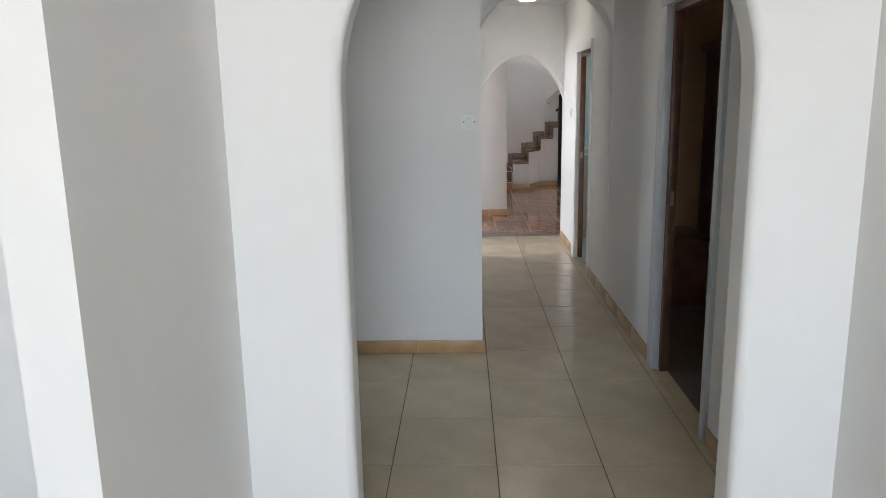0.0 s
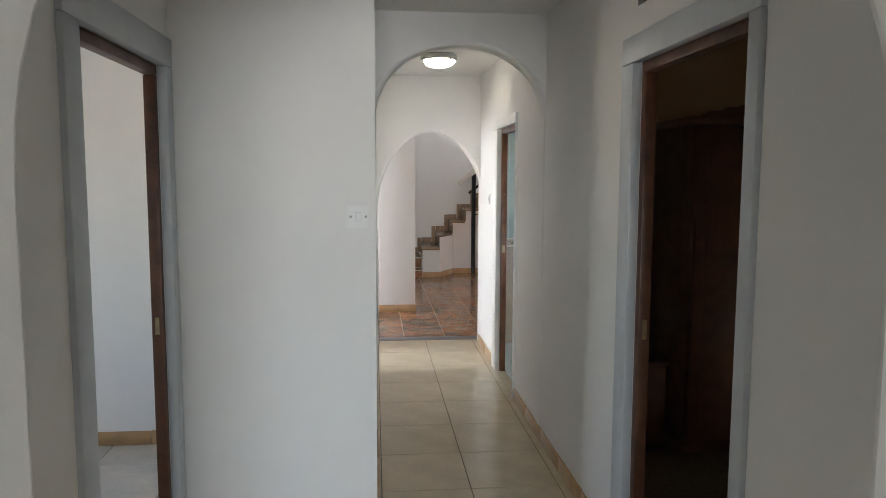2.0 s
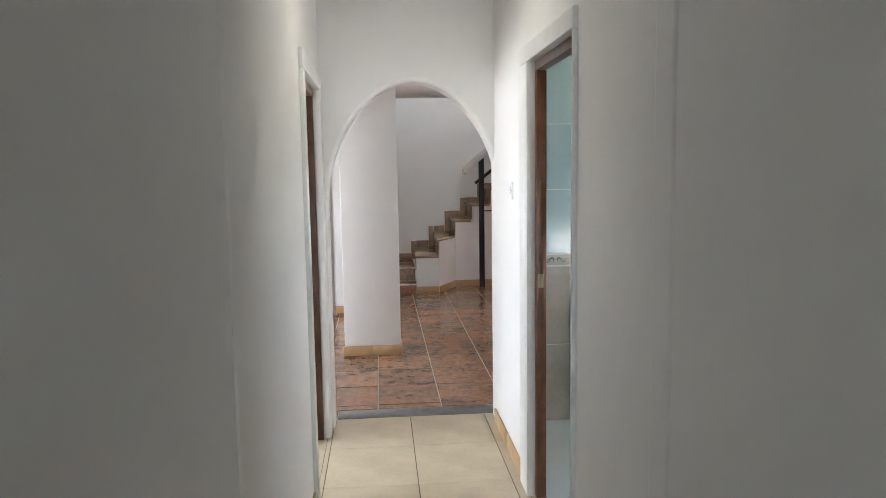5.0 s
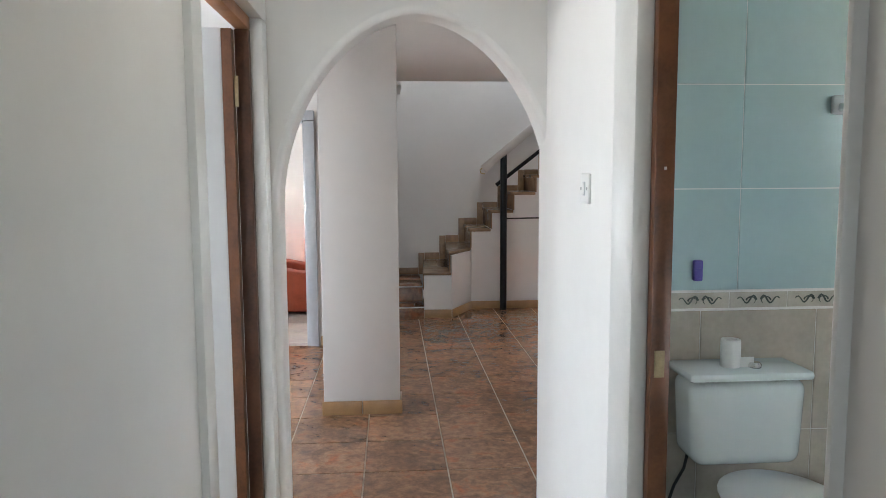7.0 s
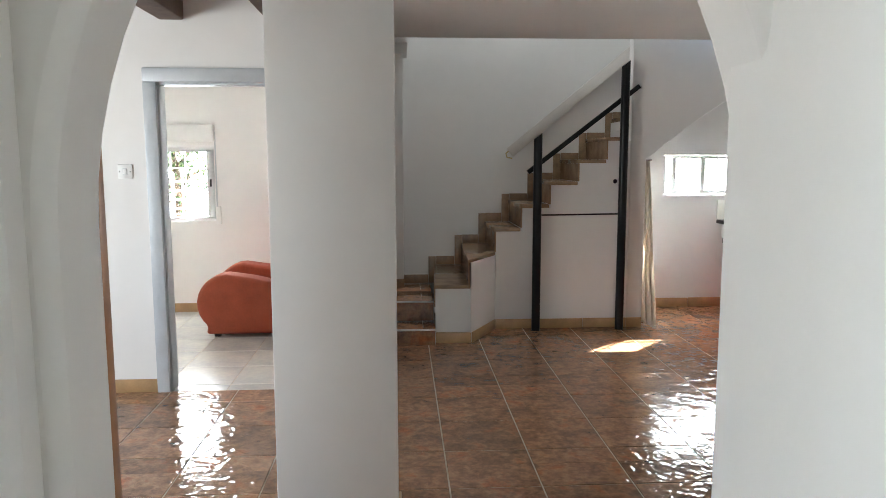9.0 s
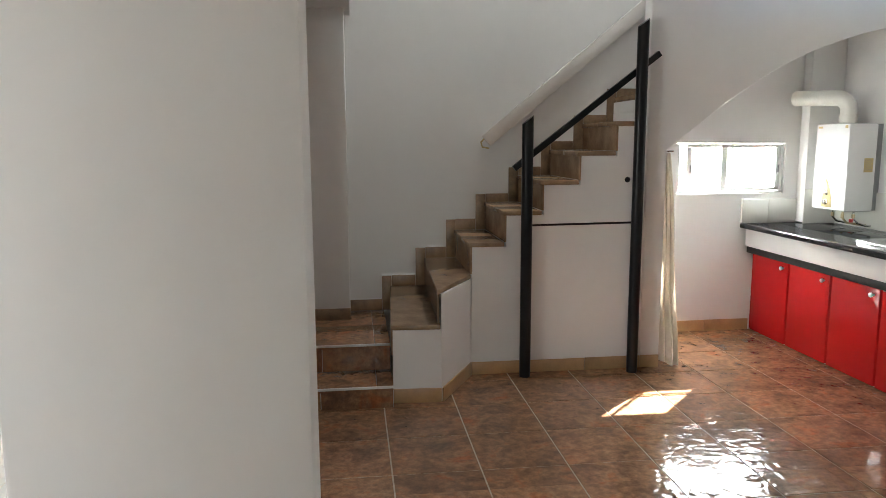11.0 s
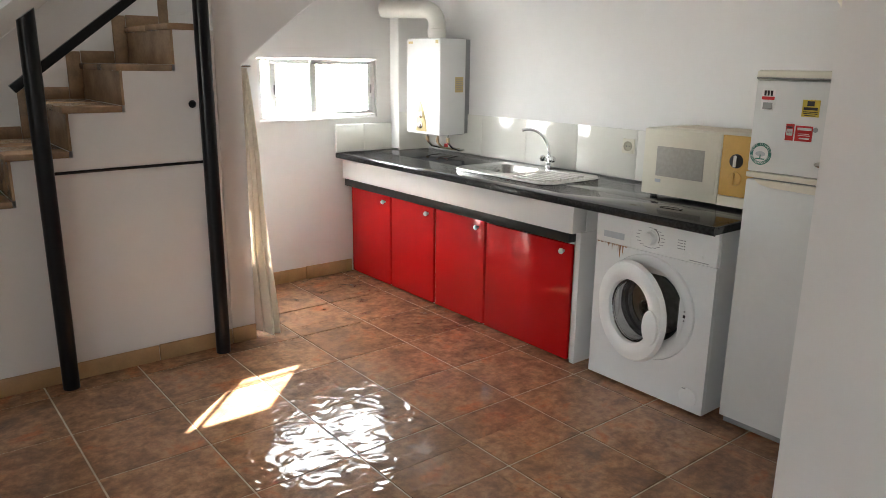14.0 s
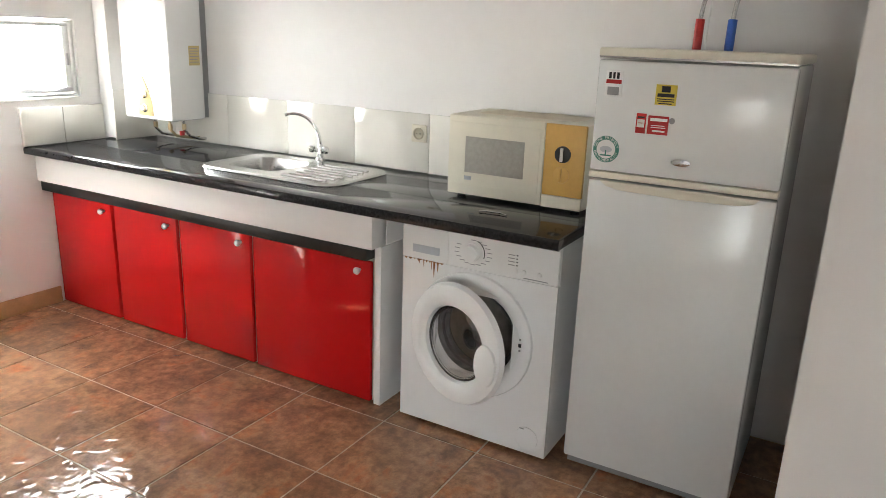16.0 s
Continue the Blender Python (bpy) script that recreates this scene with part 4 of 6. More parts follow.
for k in (0.2, 0.7):
    p = a.lerp(b, k)
    boxpart("bracket", BRASS, hand, (p.x - 0.015, p.x + 0.015, 13.3855, 13.3995, p.z - 0.02, p.z + 0.02))
bm = bmesh.new()
p = a - d * 0.02
tube(bm, [(p.x + 0.055, 13.38, p.z + 0.05), (p.x + 0.02, 13.37, p.z + 0.045), (p.x - 0.02, 13.37, p.z + 0.005), (p.x - 0.01, 13.37, p.z - 0.03), (p.x + 0.04, 13.38, p.z - 0.04)], 0.006, 8)
part("end_loop", bm, TAN_CARD, hand, smooth=True)

# curtain in the nook under the arch
cur = thing("curtain", (3.80, 12.78, 0), "beige cloth curtain hanging beside the stair wall", "curtain")
bm = bmesh.new()
rows, cols = 26, 30
grid = []
for i in range(rows + 1):
    f = i / rows
    z = 0.025 + 1.42 * (1 - f)
    wide = 0.03 + 0.09 * f ** 0.9
    x0 = 3.748 - 0.02 * f
    row = []
    for j in range(cols + 1):
        u = j / cols
        y = 12.765 - 0.085 * f * u + (0.006 + 0.018 * f) * math.sin(u * 17 + 0.7 * math.sin(f * 5)) 
        row.append(bm.verts.new((x0 + wide * u, y - 0.03 + 0.012 * math.sin(f * 9 + u * 3), z + 0.012 * math.sin(u * 6) * f)))
    grid.append(row)
for i in range(rows):
    for j in range(cols):
        bm.faces.new((grid[i][j], grid[i][j + 1], grid[i + 1][j + 1], grid[i + 1][j]))
c = part("cloth", bm, CURTAIN, cur, smooth=True)
md = c.modifiers.new("thick", 'SOLIDIFY')
md.thickness = 0.002
bm = bmesh.new()
tube(bm, [(3.741, 12.74, 1.455), (3.80, 12.74, 1.455)], 0.006, 8)
part("rod_end", bm, STEEL, cur)

# ---- kitchen ----
WALL_E = 5.488
top = thing("worktop", (5.1, 12.1, 0.845), "polished black granite kitchen worktop", "worktop")
bm = bmesh.new()
for a, b, c, d in holed_boxes(4.762, WALL_E, 10.642, 13.535, [(5.03, 5.33, 12.10, 12.42)]):
    box(bm, a, b, c, d, 0.836, 0.87)
part("slab", bm, GRANITE, top, bevel=0.002)
bm = bmesh.new()
prism(bm, [(4.7615, 0.832), (4.7615, 0.8702), (4.757, 0.8702), (4.7505, 0.866), (4.748, 0.858), (4.748, 0.844), (4.7505, 0.836), (4.757, 0.832)], "y", 10.63, 13.535)
part("front_edge", bm, GRANITE, top, "rounded polished front edge", smooth=True)
bm = bmesh.new()
prism(bm, [(10.6415, 0.832), (10.6415, 0.8702), (10.637, 0.8702), (10.6315, 0.866), (10.63, 0.858), (10.63, 0.844), (10.6315, 0.836), (10.637, 0.832)], "x", 4.762, WALL_E)
part("end_edge", bm, GRANITE, top, "rounded polished end edge", smooth=True)
solid("counter_apron", PLASTER, "white plastered apron under the worktop", "counter", (4.80, 4.90, 11.395, 13.535, 0.688, 0.8355), bevel=0.006)
solid("counter_end", PLASTER, "white plastered end wall of the counter", "counter", (4.864, WALL_E, 11.395, 11.428, 0.0, 0.687), (4.901, WALL_E, 11.395, 11.428, 0.687, 0.8355), bevel=0.004)
trim = thing("counter_trim", (4.82, 12.4, 0.64), "black plastic strip over the red cupboard doors", "trim")
boxpart("strip", BLACK_EDGE, trim, (4.815, 4.89, 11.431, 13.53, 0.636, 0.687), bevel=0.002)
edges = [13.528, 13.03, 12.555, 12.085, 11.43]
for k in range(4):
    y1, y0 = edges[k] - 0.008, edges[k + 1] + 0.008
    cab = thing("kitchen_cabinet", (5.1, (y0 + y1) / 2, 0), "red gloss kitchen cupboard under the worktop" if k < 3 else "wide red gloss kitchen cupboard beside the counter end", "kitchen cabinet", group="red base cupboards")
    boxpart("body", CREAM_PLASTIC, cab, (4.89, 5.45, y0 - 0.006, y0 + 0.012, 0.012, 0.633), (4.89, 5.45, y1 - 0.012, y1 + 0.006, 0.012, 0.633), (4.89, 5.45, y0 + 0.012, y1 - 0.012, 0.0, 0.03), label="pale cupboard carcass")
    lean = 0.004 * (k == 3)
    d = boxpart("door", RED_GLOSS, cab, (4.862 - lean, 4.882 - lean, y0 + 0.004, y1 - 0.004, 0.012, 0.624 - 0.006 * (k == 3)), label="red gloss door", bevel=0.002)
    bm = bmesh.new()
    lathe(bm, [(0.006, 0.0), (0.007, 0.01), (0.013, 0.016), (0.0155, 0.024), (0.011, 0.031), (0.0005, 0.033)], (4.862 - lean, y0 + 0.055, 0.580), (-1, 0, 0), n=18)
    part("knob", bm, WHITE_PLASTIC, d, "white round knob", smooth=True)
    boxpart("stop", WHITE_PLASTIC, cab, (4.858, 4.884, y0 - 0.004, y0 + 0.040, 0.6245, 0.632), label="small white plastic door stop", bevel=0.001)

# sink and tap
sink = thing("sink", (5.2, 12.12, 0.88), "stainless steel sink with bowl and drainer set in the worktop", "sink")
bm = bmesh.new()


def rounded(x0, x1, y0, y1, r, z, n=6):
    pts = []
    for cx, cy, a0 in ((x1 - r, y1 - r, 0), (x0 + r, y1 - r, 90), (x0 + r, y0 + r, 180), (x1 - r, y0 + r, 270)):
        for i in range(n + 1):
            a = radians(a0 + 90 * i / n)
            pts.append((cx + r * math.cos(a), cy + r * math.sin(a), z))
    return pts


def rings(bm, loops, cap_last=True):
    vs = [[bm.verts.new(p) for p in loop] for loop in loops]
    for a, b in zip(vs, vs[1:]):
        for i in range(len(a)):
            j = (i + 1) % len(a)
            bm.faces.new((a[i], a[j], b[j], b[i]))
    if cap_last:
        bm.faces.new(vs[-1])
    return vs


# rim plate round the bowl, then the bowl and the drainer
outer0 = rounded(4.93, 5.40, 11.70, 12.50, 0.09, 0.8805)
outer1 = rounded(4.935, 5.395, 11.705, 12.495, 0.086, 0.889)
inner1 = rounded(4.955, 5.375, 11.725, 12.475, 0.07, 0.8865)
vs = rings(bm, [outer0, outer1, inner1], cap_last=False)
bowl_top = rounded(5.03, 5.33, 12.10, 12.42, 0.075, 0.8855)
bt = [bm.verts.new(p) for p in bowl_top]
edges_in = [bm.edges.get((vs[-1][i], vs[-1][(i + 1) % len(vs[-1])])) for i in range(len(vs[-1]))]
edges_bt = [bm.edges.new((bt[i], bt[(i + 1) % len(bt)])) for i in range(len(bt))]
bmesh.ops.triangle_fill(bm, use_beauty=True, use_dissolve=False, edges=edges_in + edges_bt)
part("plate", bm, STEEL, sink, smooth=True)
bm = bmesh.new()
rings(bm, [bowl_top, rounded(5.036, 5.324, 12.106, 12.414, 0.07, 0.875), rounded(5.05, 5.31, 12.12, 12.40, 0.06, 0.76), rounded(5.08, 5.28, 12.15, 12.37, 0.05, 0.742)])
part("bowl", bm, STEEL, sink, "deep steel bowl", smooth=True)
bm = bmesh.new()
lathe(bm, [(0.035, 0.0), (0.03, 0.004), (0.0005, 0.002)], (5.18, 12.26, 0.7425), n=18)
part("drain", bm, CHROME, sink, smooth=True)
for k in range(7):
    x = 5.01 + 0.05 * k
    bm = bmesh.new()
    tube(bm, [(x, 11.76 + 0.02 * abs(k - 3) * 0.4, 0.8855), (x, 12.03, 0.8862)], 0.007, 8)
    part("drainer_rib", bm, STEEL, sink, smooth=True)
tap = thing("kitchen_tap", (5.43, 12.17, 0.88), "chrome mixer tap with tall swan neck behind the sink", "tap")
bm = bmesh.new()
lathe(bm, [(0.026, 0.0), (0.024, 0.012), (0.017, 0.02), (0.017, 0.07), (0.013, 0.08), (0.0005, 0.084)], (5.435, 12.165, 0.8805), n=20)
part("base", bm, CHROME, tap, smooth=True)
bm = bmesh.new()
neck = []
for i in range(19):
    f = i / 18
    a = math.pi * 0.60 * f
    neck.append((5.435 - 0.085 * (1 - math.cos(a)), 12.165 + 0.095 * (1 - math.cos(a)), 0.955 + 0.155 * math.sin(a)))
tube(bm, neck, 0.0085, 12)
part("spout", bm, CHROME, tap, smooth=True)
for s in (-1, 1):
    bm = bmesh.new()
    lathe(bm, [(0.009, 0.0), (0.009, 0.018), (0.02, 0.024), (0.021, 0.038), (0.014, 0.046), (0.0005, 0.047)], (5.432, 12.165 + s * 0.012, 0.925), (-0.35, s, 0.45), n=12)
    part("handle", bm, CHROME, tap, smooth=True)

sink.location.z -= 0.010
tap.location.z -= 0.010

# splash tiles
sp = thing("splash_tiles", (5.486, 12.0, 0.88), "glossy off-white splash tiles behind the worktop", "wall tiles", kind="structure")
y = 13.266
ys = [13.43]
while y > 10.66:
    ys.append(y)
    y -= 0.4255
ys.append(10.64)
for a, b in zip(ys, ys[1:]):
    boxpart("tile", SPLASH, sp, (5.479, 5.4875, b + 0.001, a - 0.001, 0.871, 1.142), bevel=0.002)
for xa, xb in ((4.747, 4.97), (4.972, 5.208)):
    boxpart("tile", SPLASH, sp, (xa, xb, 13.515, 13.5385, 0.871, 1.062), bevel=0.004)
for xa, xb in ((5.2085, 5.478),):
    boxpart("tile", SPLASH, sp, (xa, xb, 13.421, 13.4285, 0.871, 1.142), bevel=0.002)
sock = thing("power_socket", (5.478, 11.614, 1.052), "cream wall socket on splash tiles", "socket")
boxpart("plate", CREAM_PLASTIC, sock, (5.468, 5.4785, 11.574, 11.654, 1.012, 1.092), bevel=0.004)
bm = bmesh.new()
lathe(bm, [(0.027, 0.0), (0.027, 0.004), (0.023, 0.004), (0.021, 0.001), (0.0005, 0.001)], (5.4675, 11.614, 1.052), (-1, 0, 0), n=22, cap=False)
part("well", bm, SOCKET_WELL, sock, smooth=True)
# Dark chips on the surface show the shade inside the pin holes.
for s in (-0.009, 0.009):
    boxpart("hole", RUBBER, sock, (5.4655, 5.4662, 11.611 + s, 11.617 + s, 1.049, 1.055))

# gas boiler with its flue
boi = thing("gas_boiler", (5.33, 13.13, 1.015), "white enamelled gas water heater hung on the wall", "gas boiler")
boxpart("case", ENAMEL, boi, (5.20, 5.425, 12.96, 13.335, 1.015, 1.65), bevel=0.014)
boxpart("back_plate", GREY_PLASTIC, boi, (5.426, 5.4785, 12.985, 13.325, 1.02, 1.645))
bm = bmesh.new()
pts = [(13.215, 1.035), (13.10, 1.035), (13.105, 1.10), (13.13, 1.17), (13.165, 1.235), (13.185, 1.25), (13.19, 1.20), (13.205, 1.12)]
prism(bm, pts, "x", 5.194, 5.1995)
part("control_panel", bm, TAN_CARD, boi, "gold coloured control panel", bevel=0.002)
for z in (1.075, 1.145):
    bm = bmesh.new()
    lathe(bm, [(0.022, 0.0), (0.022, 0.006), (0.016, 0.010), (0.015, 0.022), (0.0005, 0.024)], (5.194, 13.158, z), (-1, 0, 0), n=20)
    part("knob", bm, STEEL, boi, "silver round knob", smooth=True)
boxpart("sticker", TAN_CARD, boi, (5.33, 5.40, 12.9585, 12.9599, 1.30, 1.40), label="yellowed paper sticker with lines of print")
for k in range(6):
    boxpart("print", GREY_PLASTIC, boi, (5.335, 5.335 + 0.05 + 0.01 * (k % 2), 12.9578, 12.9584, 1.385 - 0.014 * k, 1.389 - 0.014 * k))
boxpart("sticker", TAN_CARD, boi, (5.1992, 5.1998, 13.26, 13.31, 1.615, 1.63))
boxpart("sticker", TAN_CARD, boi, (5.1992, 5.1998, 12.98, 13.01, 1.615, 1.635))
for x, yy, m in ((5.28, 13.08, BRASS), (5.33, 13.03, STEEL), (5.30, 13.22, STEEL)):
    bm = bmesh.new()
    tube(bm, [(x, yy, 1.014), (x, yy, 0.96), (x + 0.03, yy - 0.01, 0.925), (5.42, yy - 0.01, 0.905), (5.478, yy - 0.01, 0.90)], 0.008, 8)
    part("pipe", bm, m, boi, smooth=True)
    bm = bmesh.new()
    lathe(bm, [(0.013, 0.0), (0.013, 0.03)], (x, yy, 0.96), n=6)
    part("nut", bm, BRASS, boi)
boxpart("valve", RED_PLASTIC, boi, (5.30, 5.325, 13.02, 13.035, 0.93, 0.955), label="red valve grip", bevel=0.003)
flue = thing("flue_pipe", (5.32, 13.15, 1.65), "cream plastic flue pipe from heater to wall", "flue pipe")
bm = bmesh.new()
path = [(5.32, 13.15, 1.652), (5.32, 13.15, 1.74)]
for i in range(1, 9):
    a = radians(90 * i / 8)
    path.append((5.32 - 0.04 * (1 - math.cos(a)), 13.15 + 0.09 * (1 - math.cos(a)), 1.74 + 0.10 * math.sin(a)))
path += [(5.20, 13.40, 1.845), (5.145, 13.538, 1.85)]
tube(bm, path, 0.058, 20)
part("pipe", bm, FLUE_PLASTIC, flue, smooth=True)
bm = bmesh.new()
lathe(bm, [(0.064, 0.0), (0.064, 0.05), (0.059, 0.052)], (5.32, 13.15, 1.66), n=24)
part("collar", bm, FLUE_PLASTIC, flue, smooth=True)

for ob in (boi, flue):
    ob.location += Vector((0.012, 0, -0.008))

# washing machine
WM = thing("washing_machine", (5.15, 10.985, 0), "white front-loading washing machine with open door and rust runs", "washing machine")
fx = 4.872
box_bm = bmesh.new()
for a, b, c, d in holed_boxes(10.675, 11.30, 0.02, 0.68, [(10.83, 11.15, 0.27, 0.59)]):
    box(box_bm, fx, fx + 0.02, a, b, c, d)
part("front", box_bm, ENAMEL, WM, "white enamelled front")
boxpart("cabinet", ENAMEL, WM, (fx + 0.021, 5.42, 10.675, 10.69, 0.02, 0.825), (fx + 0.021, 5.42, 11.285, 11.30, 0.02, 0.825), (5.405, 5.42, 10.69, 11.285, 0.02, 0.825), (fx + 0.021, 5.405, 10.69, 11.285, 0.02, 0.035))
boxpart("top", ENAMEL, WM, (fx - 0.004, 5.42, 10.672, 11.303, 0.8255, 0.842), bevel=0.007)
boxpart("panel", WHITE_PLASTIC, WM, (fx - 0.006, fx + 0.02, 10.675, 11.30, 0.682, 0.825), label="white plastic control panel", bevel=0.005)
boxpart("drawer", WHITE_PLASTIC, WM, (fx - 0.010, fx - 0.0062, 11.10, 11.29, 0.687, 0.805), label="detergent drawer", bevel=0.002)
# The grey colour stands for the grip's recess; the plate itself sits proud.
boxpart("drawer_grip", GREY_PAINT, WM, (fx - 0.0125, fx - 0.0102, 11.135, 11.25, 0.710, 0.740), label="raised grey plate painted as the grip recess", bevel=0.002)
bm = bmesh.new()
lathe(bm, [(0.035, 0.0), (0.034, 0.004), (0.029, 0.006), (0.027, 0.024), (0.0005, 0.026)], (fx - 0.006, 11.0, 0.748), (-1, 0, 0), n=30)
part("dial", bm, WHITE_PLASTIC, WM, "white programme dial", smooth=True)
for k in range(16):
    a = radians(-60 + 300 * k / 15 + 150)
    r = 0.053
    w = 0.010
    boxpart("dial_mark", GREY_PLASTIC, WM, (fx - 0.0066, fx - 0.0061, 11.0 + r * math.cos(a) * 1.25 - w, 11.0 + r * math.cos(a) * 1.25 + w, 0.748 + r * math.sin(a) * 0.85 - 0.0013, 0.748 + r * math.sin(a) * 0.85 + 0.0013))
bm = bmesh.new()
tube(bm, [(fx - 0.0062, 11.0 - 0.046 * math.cos(a), 0.748 + 0.046 * math.sin(a)) for a in [radians(-20 + 9 * i) for i in range(11)]], 0.0016, 6)
part("dial_arc", bm, BLACK_EDGE, WM)
for k in range(4):
    boxpart("lamp_mark", BLACK_EDGE, WM, (fx - 0.0066, fx - 0.0061, 10.825, 10.831, 0.765 - 0.012 * k, 0.769 - 0.012 * k))
    boxpart("lamp_text", GREY_PLASTIC, WM, (fx - 0.0066, fx - 0.0061, 10.836, 10.862, 0.765 - 0.012 * k, 0.768 - 0.012 * k))
for yy in (10.83, 10.80, 10.742):
    bm = bmesh.new()
    lathe(bm, [(0.009, 0.0), (0.008, 0.004), (0.0005, 0.005)], (fx - 0.006, yy, 0.712), (-1, 0, 0), n=14)
    part("button", bm, WHITE_PLASTIC, WM, smooth=True)
boxpart("badge", GREY_PLASTIC, WM, (fx - 0.0066, fx - 0.0061, 11.175, 11.215, 0.772, 0.781), label="small dark badge bar")
boxpart("badge", GREY_PLASTIC, WM, (fx - 0.0066, fx - 0.0061, 10.71, 10.80, 0.690, 0.693))
# ring around the opening, drum, rubber, then the door hung on the side away from the fridge
cy, cz = 10.99, 0.43
bm = bmesh.new()
lathe(bm, [(0.242, 0.0), (0.238, 0.010), (0.222, 0.014), (0.195, 0.004), (0.172, -0.012), (0.160, -0.03), (0.190, -0.03), (0.242, 0.0)], (fx - 0.001, cy, cz), (-1, 0, 0), n=48, cap=False)
part("door_ring", bm, ENAMEL, WM, smooth=True)
bm = bmesh.new()
lathe(bm, [(0.163, -0.02), (0.150, -0.035), (0.152, -0.06), (0.140, -0.075), (0.145, -0.09)], (fx, cy, cz), (-1, 0, 0), n=40, cap=False)
part("gasket", bm, RUBBER, WM, "grey rubber gasket", smooth=True)
bm = bmesh.new()
lathe(bm, [(0.146, -0.09), (0.225, -0.11), (0.222, -0.34), (0.06, -0.355), (0.05, -0.34), (0.0005, -0.335)], (fx, cy, cz), (-1, 0, 0), n=40, cap=False)
part("drum", bm, DRUM_STEEL, WM, "steel drum", smooth=True)
turn = Matrix.Translation((fx - 0.026, cy + 0.232, cz)) @ Matrix.Rotation(radians(-15), 4, 'Z') @ Matrix.Translation((-(fx - 0.026), -(cy + 0.232), -cz))
bm = bmesh.new()
lathe(bm, [(0.140, 0.004), (0.143, 0.030), (0.156, 0.042), (0.190, 0.044), (0.218, 0.032), (0.226, 0.012), (0.215, 0.0), (0.15, 0.0), (0.140, 0.004)], (fx - 0.026, cy, cz), (-1, 0, 0), n=56, cap=False)
bmesh.ops.transform(bm, matrix=turn, verts=bm.verts)
wdoor = part("door", bm, WHITE_PLASTIC, WM, "white ring-shaped door standing ajar", smooth=True)
bm = bmesh.new()
lathe(bm, [(0.141, 0.012), (0.132, 0.006), (0.128, -0.03), (0.110, -0.06), (0.06, -0.072), (0.0005, -0.075)], (fx - 0.026, cy, cz), (-1, 0, 0), n=40, cap=False)
bmesh.ops.transform(bm, matrix=turn, verts=bm.verts)
g = part("door_glass", bm, GLASS, wdoor, "bowl-shaped door glass", smooth=True)
md = g.modifiers.new("thick", 'SOLIDIFY')
md.thickness = 0.004
g.visible_shadow = False
bm = bmesh.new()
lathe(bm, [(0.06, 0.0), (0.058, 0.010), (0.045, 0.014), (0.0005, 0.015)], (fx - 0.066, cy - 0.160, cz - 0.02), (-1, 0, 0), n=30)
for v in bm.verts:
    v.co.z = cz - 0.02 + (v.co.z - cz + 0.02) * 1.3
    v.co.y = cy - 0.160 + (v.co.y - cy + 0.155) * 0.8
bmesh.ops.transform(bm, matrix=turn, verts=bm.verts)
part("door_grip", bm, WHITE_PLASTIC, wdoor, "rounded white grip", smooth=True)
boxpart("latch", BLACK_EDGE, WM, (fx - 0.017, fx - 0.013, 10.788, 10.798, 0.437, 0.449))
for z in (0.420, 0.462):
    boxpart("screw", GREY_PLASTIC, WM, (fx - 0.016, fx - 0.013, 10.790, 10.796, z, z + 0.006))
bm = bmesh.new()
lathe(bm, [(0.044, -0.002), (0.044, 0.003), (0.041, 0.0045), (0.0005, 0.0045)], (fx, 10.748, 0.082), (-1, 0, 0), n=32)
part("filter_cover", bm, ENAMEL, WM, "round filter cover", smooth=True)
boxpart("filter_slot", GREY_PLASTIC, WM, (fx - 0.0055, fx - 0.0047, 10.758, 10.776, 0.117, 0.121))
bm = bmesh.new()
random.seed(5)
yy = 11.292
while yy > 11.125:
    w = random.uniform(0.005, 0.016)
    h = random.uniform(0.003, 0.009)
    prism(bm, [(yy, 0.6815), (yy - w, 0.6815), (yy - w * 0.8, 0.6815 - h * 0.6), (yy - w * 0.5, 0.6815 - h), (yy - w * 0.15, 0.6815 - h * 0.7)], "x", fx - 0.0016, fx - 0.0004)
    yy -= w + random.uniform(-0.002, 0.009)
for yy, w, h in ((11.143, 0.007, 0.040), (11.158, 0.009, 0.062), (11.171, 0.004, 0.035), (11.205, 0.005, 0.028), (11.224, 0.007, 0.018)):
    prism(bm, [(yy + w, 0.6812), (yy, 0.6812), (yy + w * 0.25, 0.6815 - h * 0.7), (yy + w * 0.45, 0.6815 - h), (yy + w * 0.7, 0.6815 - h * 0.75)], "x", fx - 0.0013, fx - 0.0004)
part("rust_runs", bm, RUST, WM, "rust stains run down from the drawer")
for yy in (10.72, 11.25):
    for x in (4.93, 5.36):
        bm = bmesh.new()
        lathe(bm, [(0.022, 0.0), (0.022, 0.014), (0.012, 0.0195)], (x, yy, 0.001), n=12)
        part("foot", bm, RUBBER, WM)

WM.location += Vector((-0.028, -0.020, 0))

# microwave on the worktop
MW = thing("microwave", (5.28, 11.0, 0.88), "aged cream microwave with yellowed control panel", "microwave")
boxpart("body", CREAM_PLASTIC, MW, (5.135, 5.455, 10.71, 11.275, 0.891, 1.205), bevel=0.006)
d = boxpart("door", CREAM_PLASTIC, MW, (5.117, 5.1345, 10.872, 11.273, 0.894, 1.203), label="cream door", bevel=0.004)
boxpart("door_panel", CREAM_PLASTIC, d, (5.113, 5.1165, 10.885, 11.262, 0.935, 1.178), bevel=0.002)
boxpart("window", MESH_WINDOW, d, (5.111, 5.1125, 10.945, 11.195, 0.985, 1.125), label="grey mesh window", bevel=0.001)
boxpart("badge", GREY_PAINT, d, (5.111, 5.1125, 11.165, 11.195, 0.955, 0.97))
cp = boxpart("control_panel", YELLOW_PLASTIC, MW, (5.117, 5.1345, 10.712, 10.868, 0.94, 1.203), label="yellowed control panel", bevel=0.003)
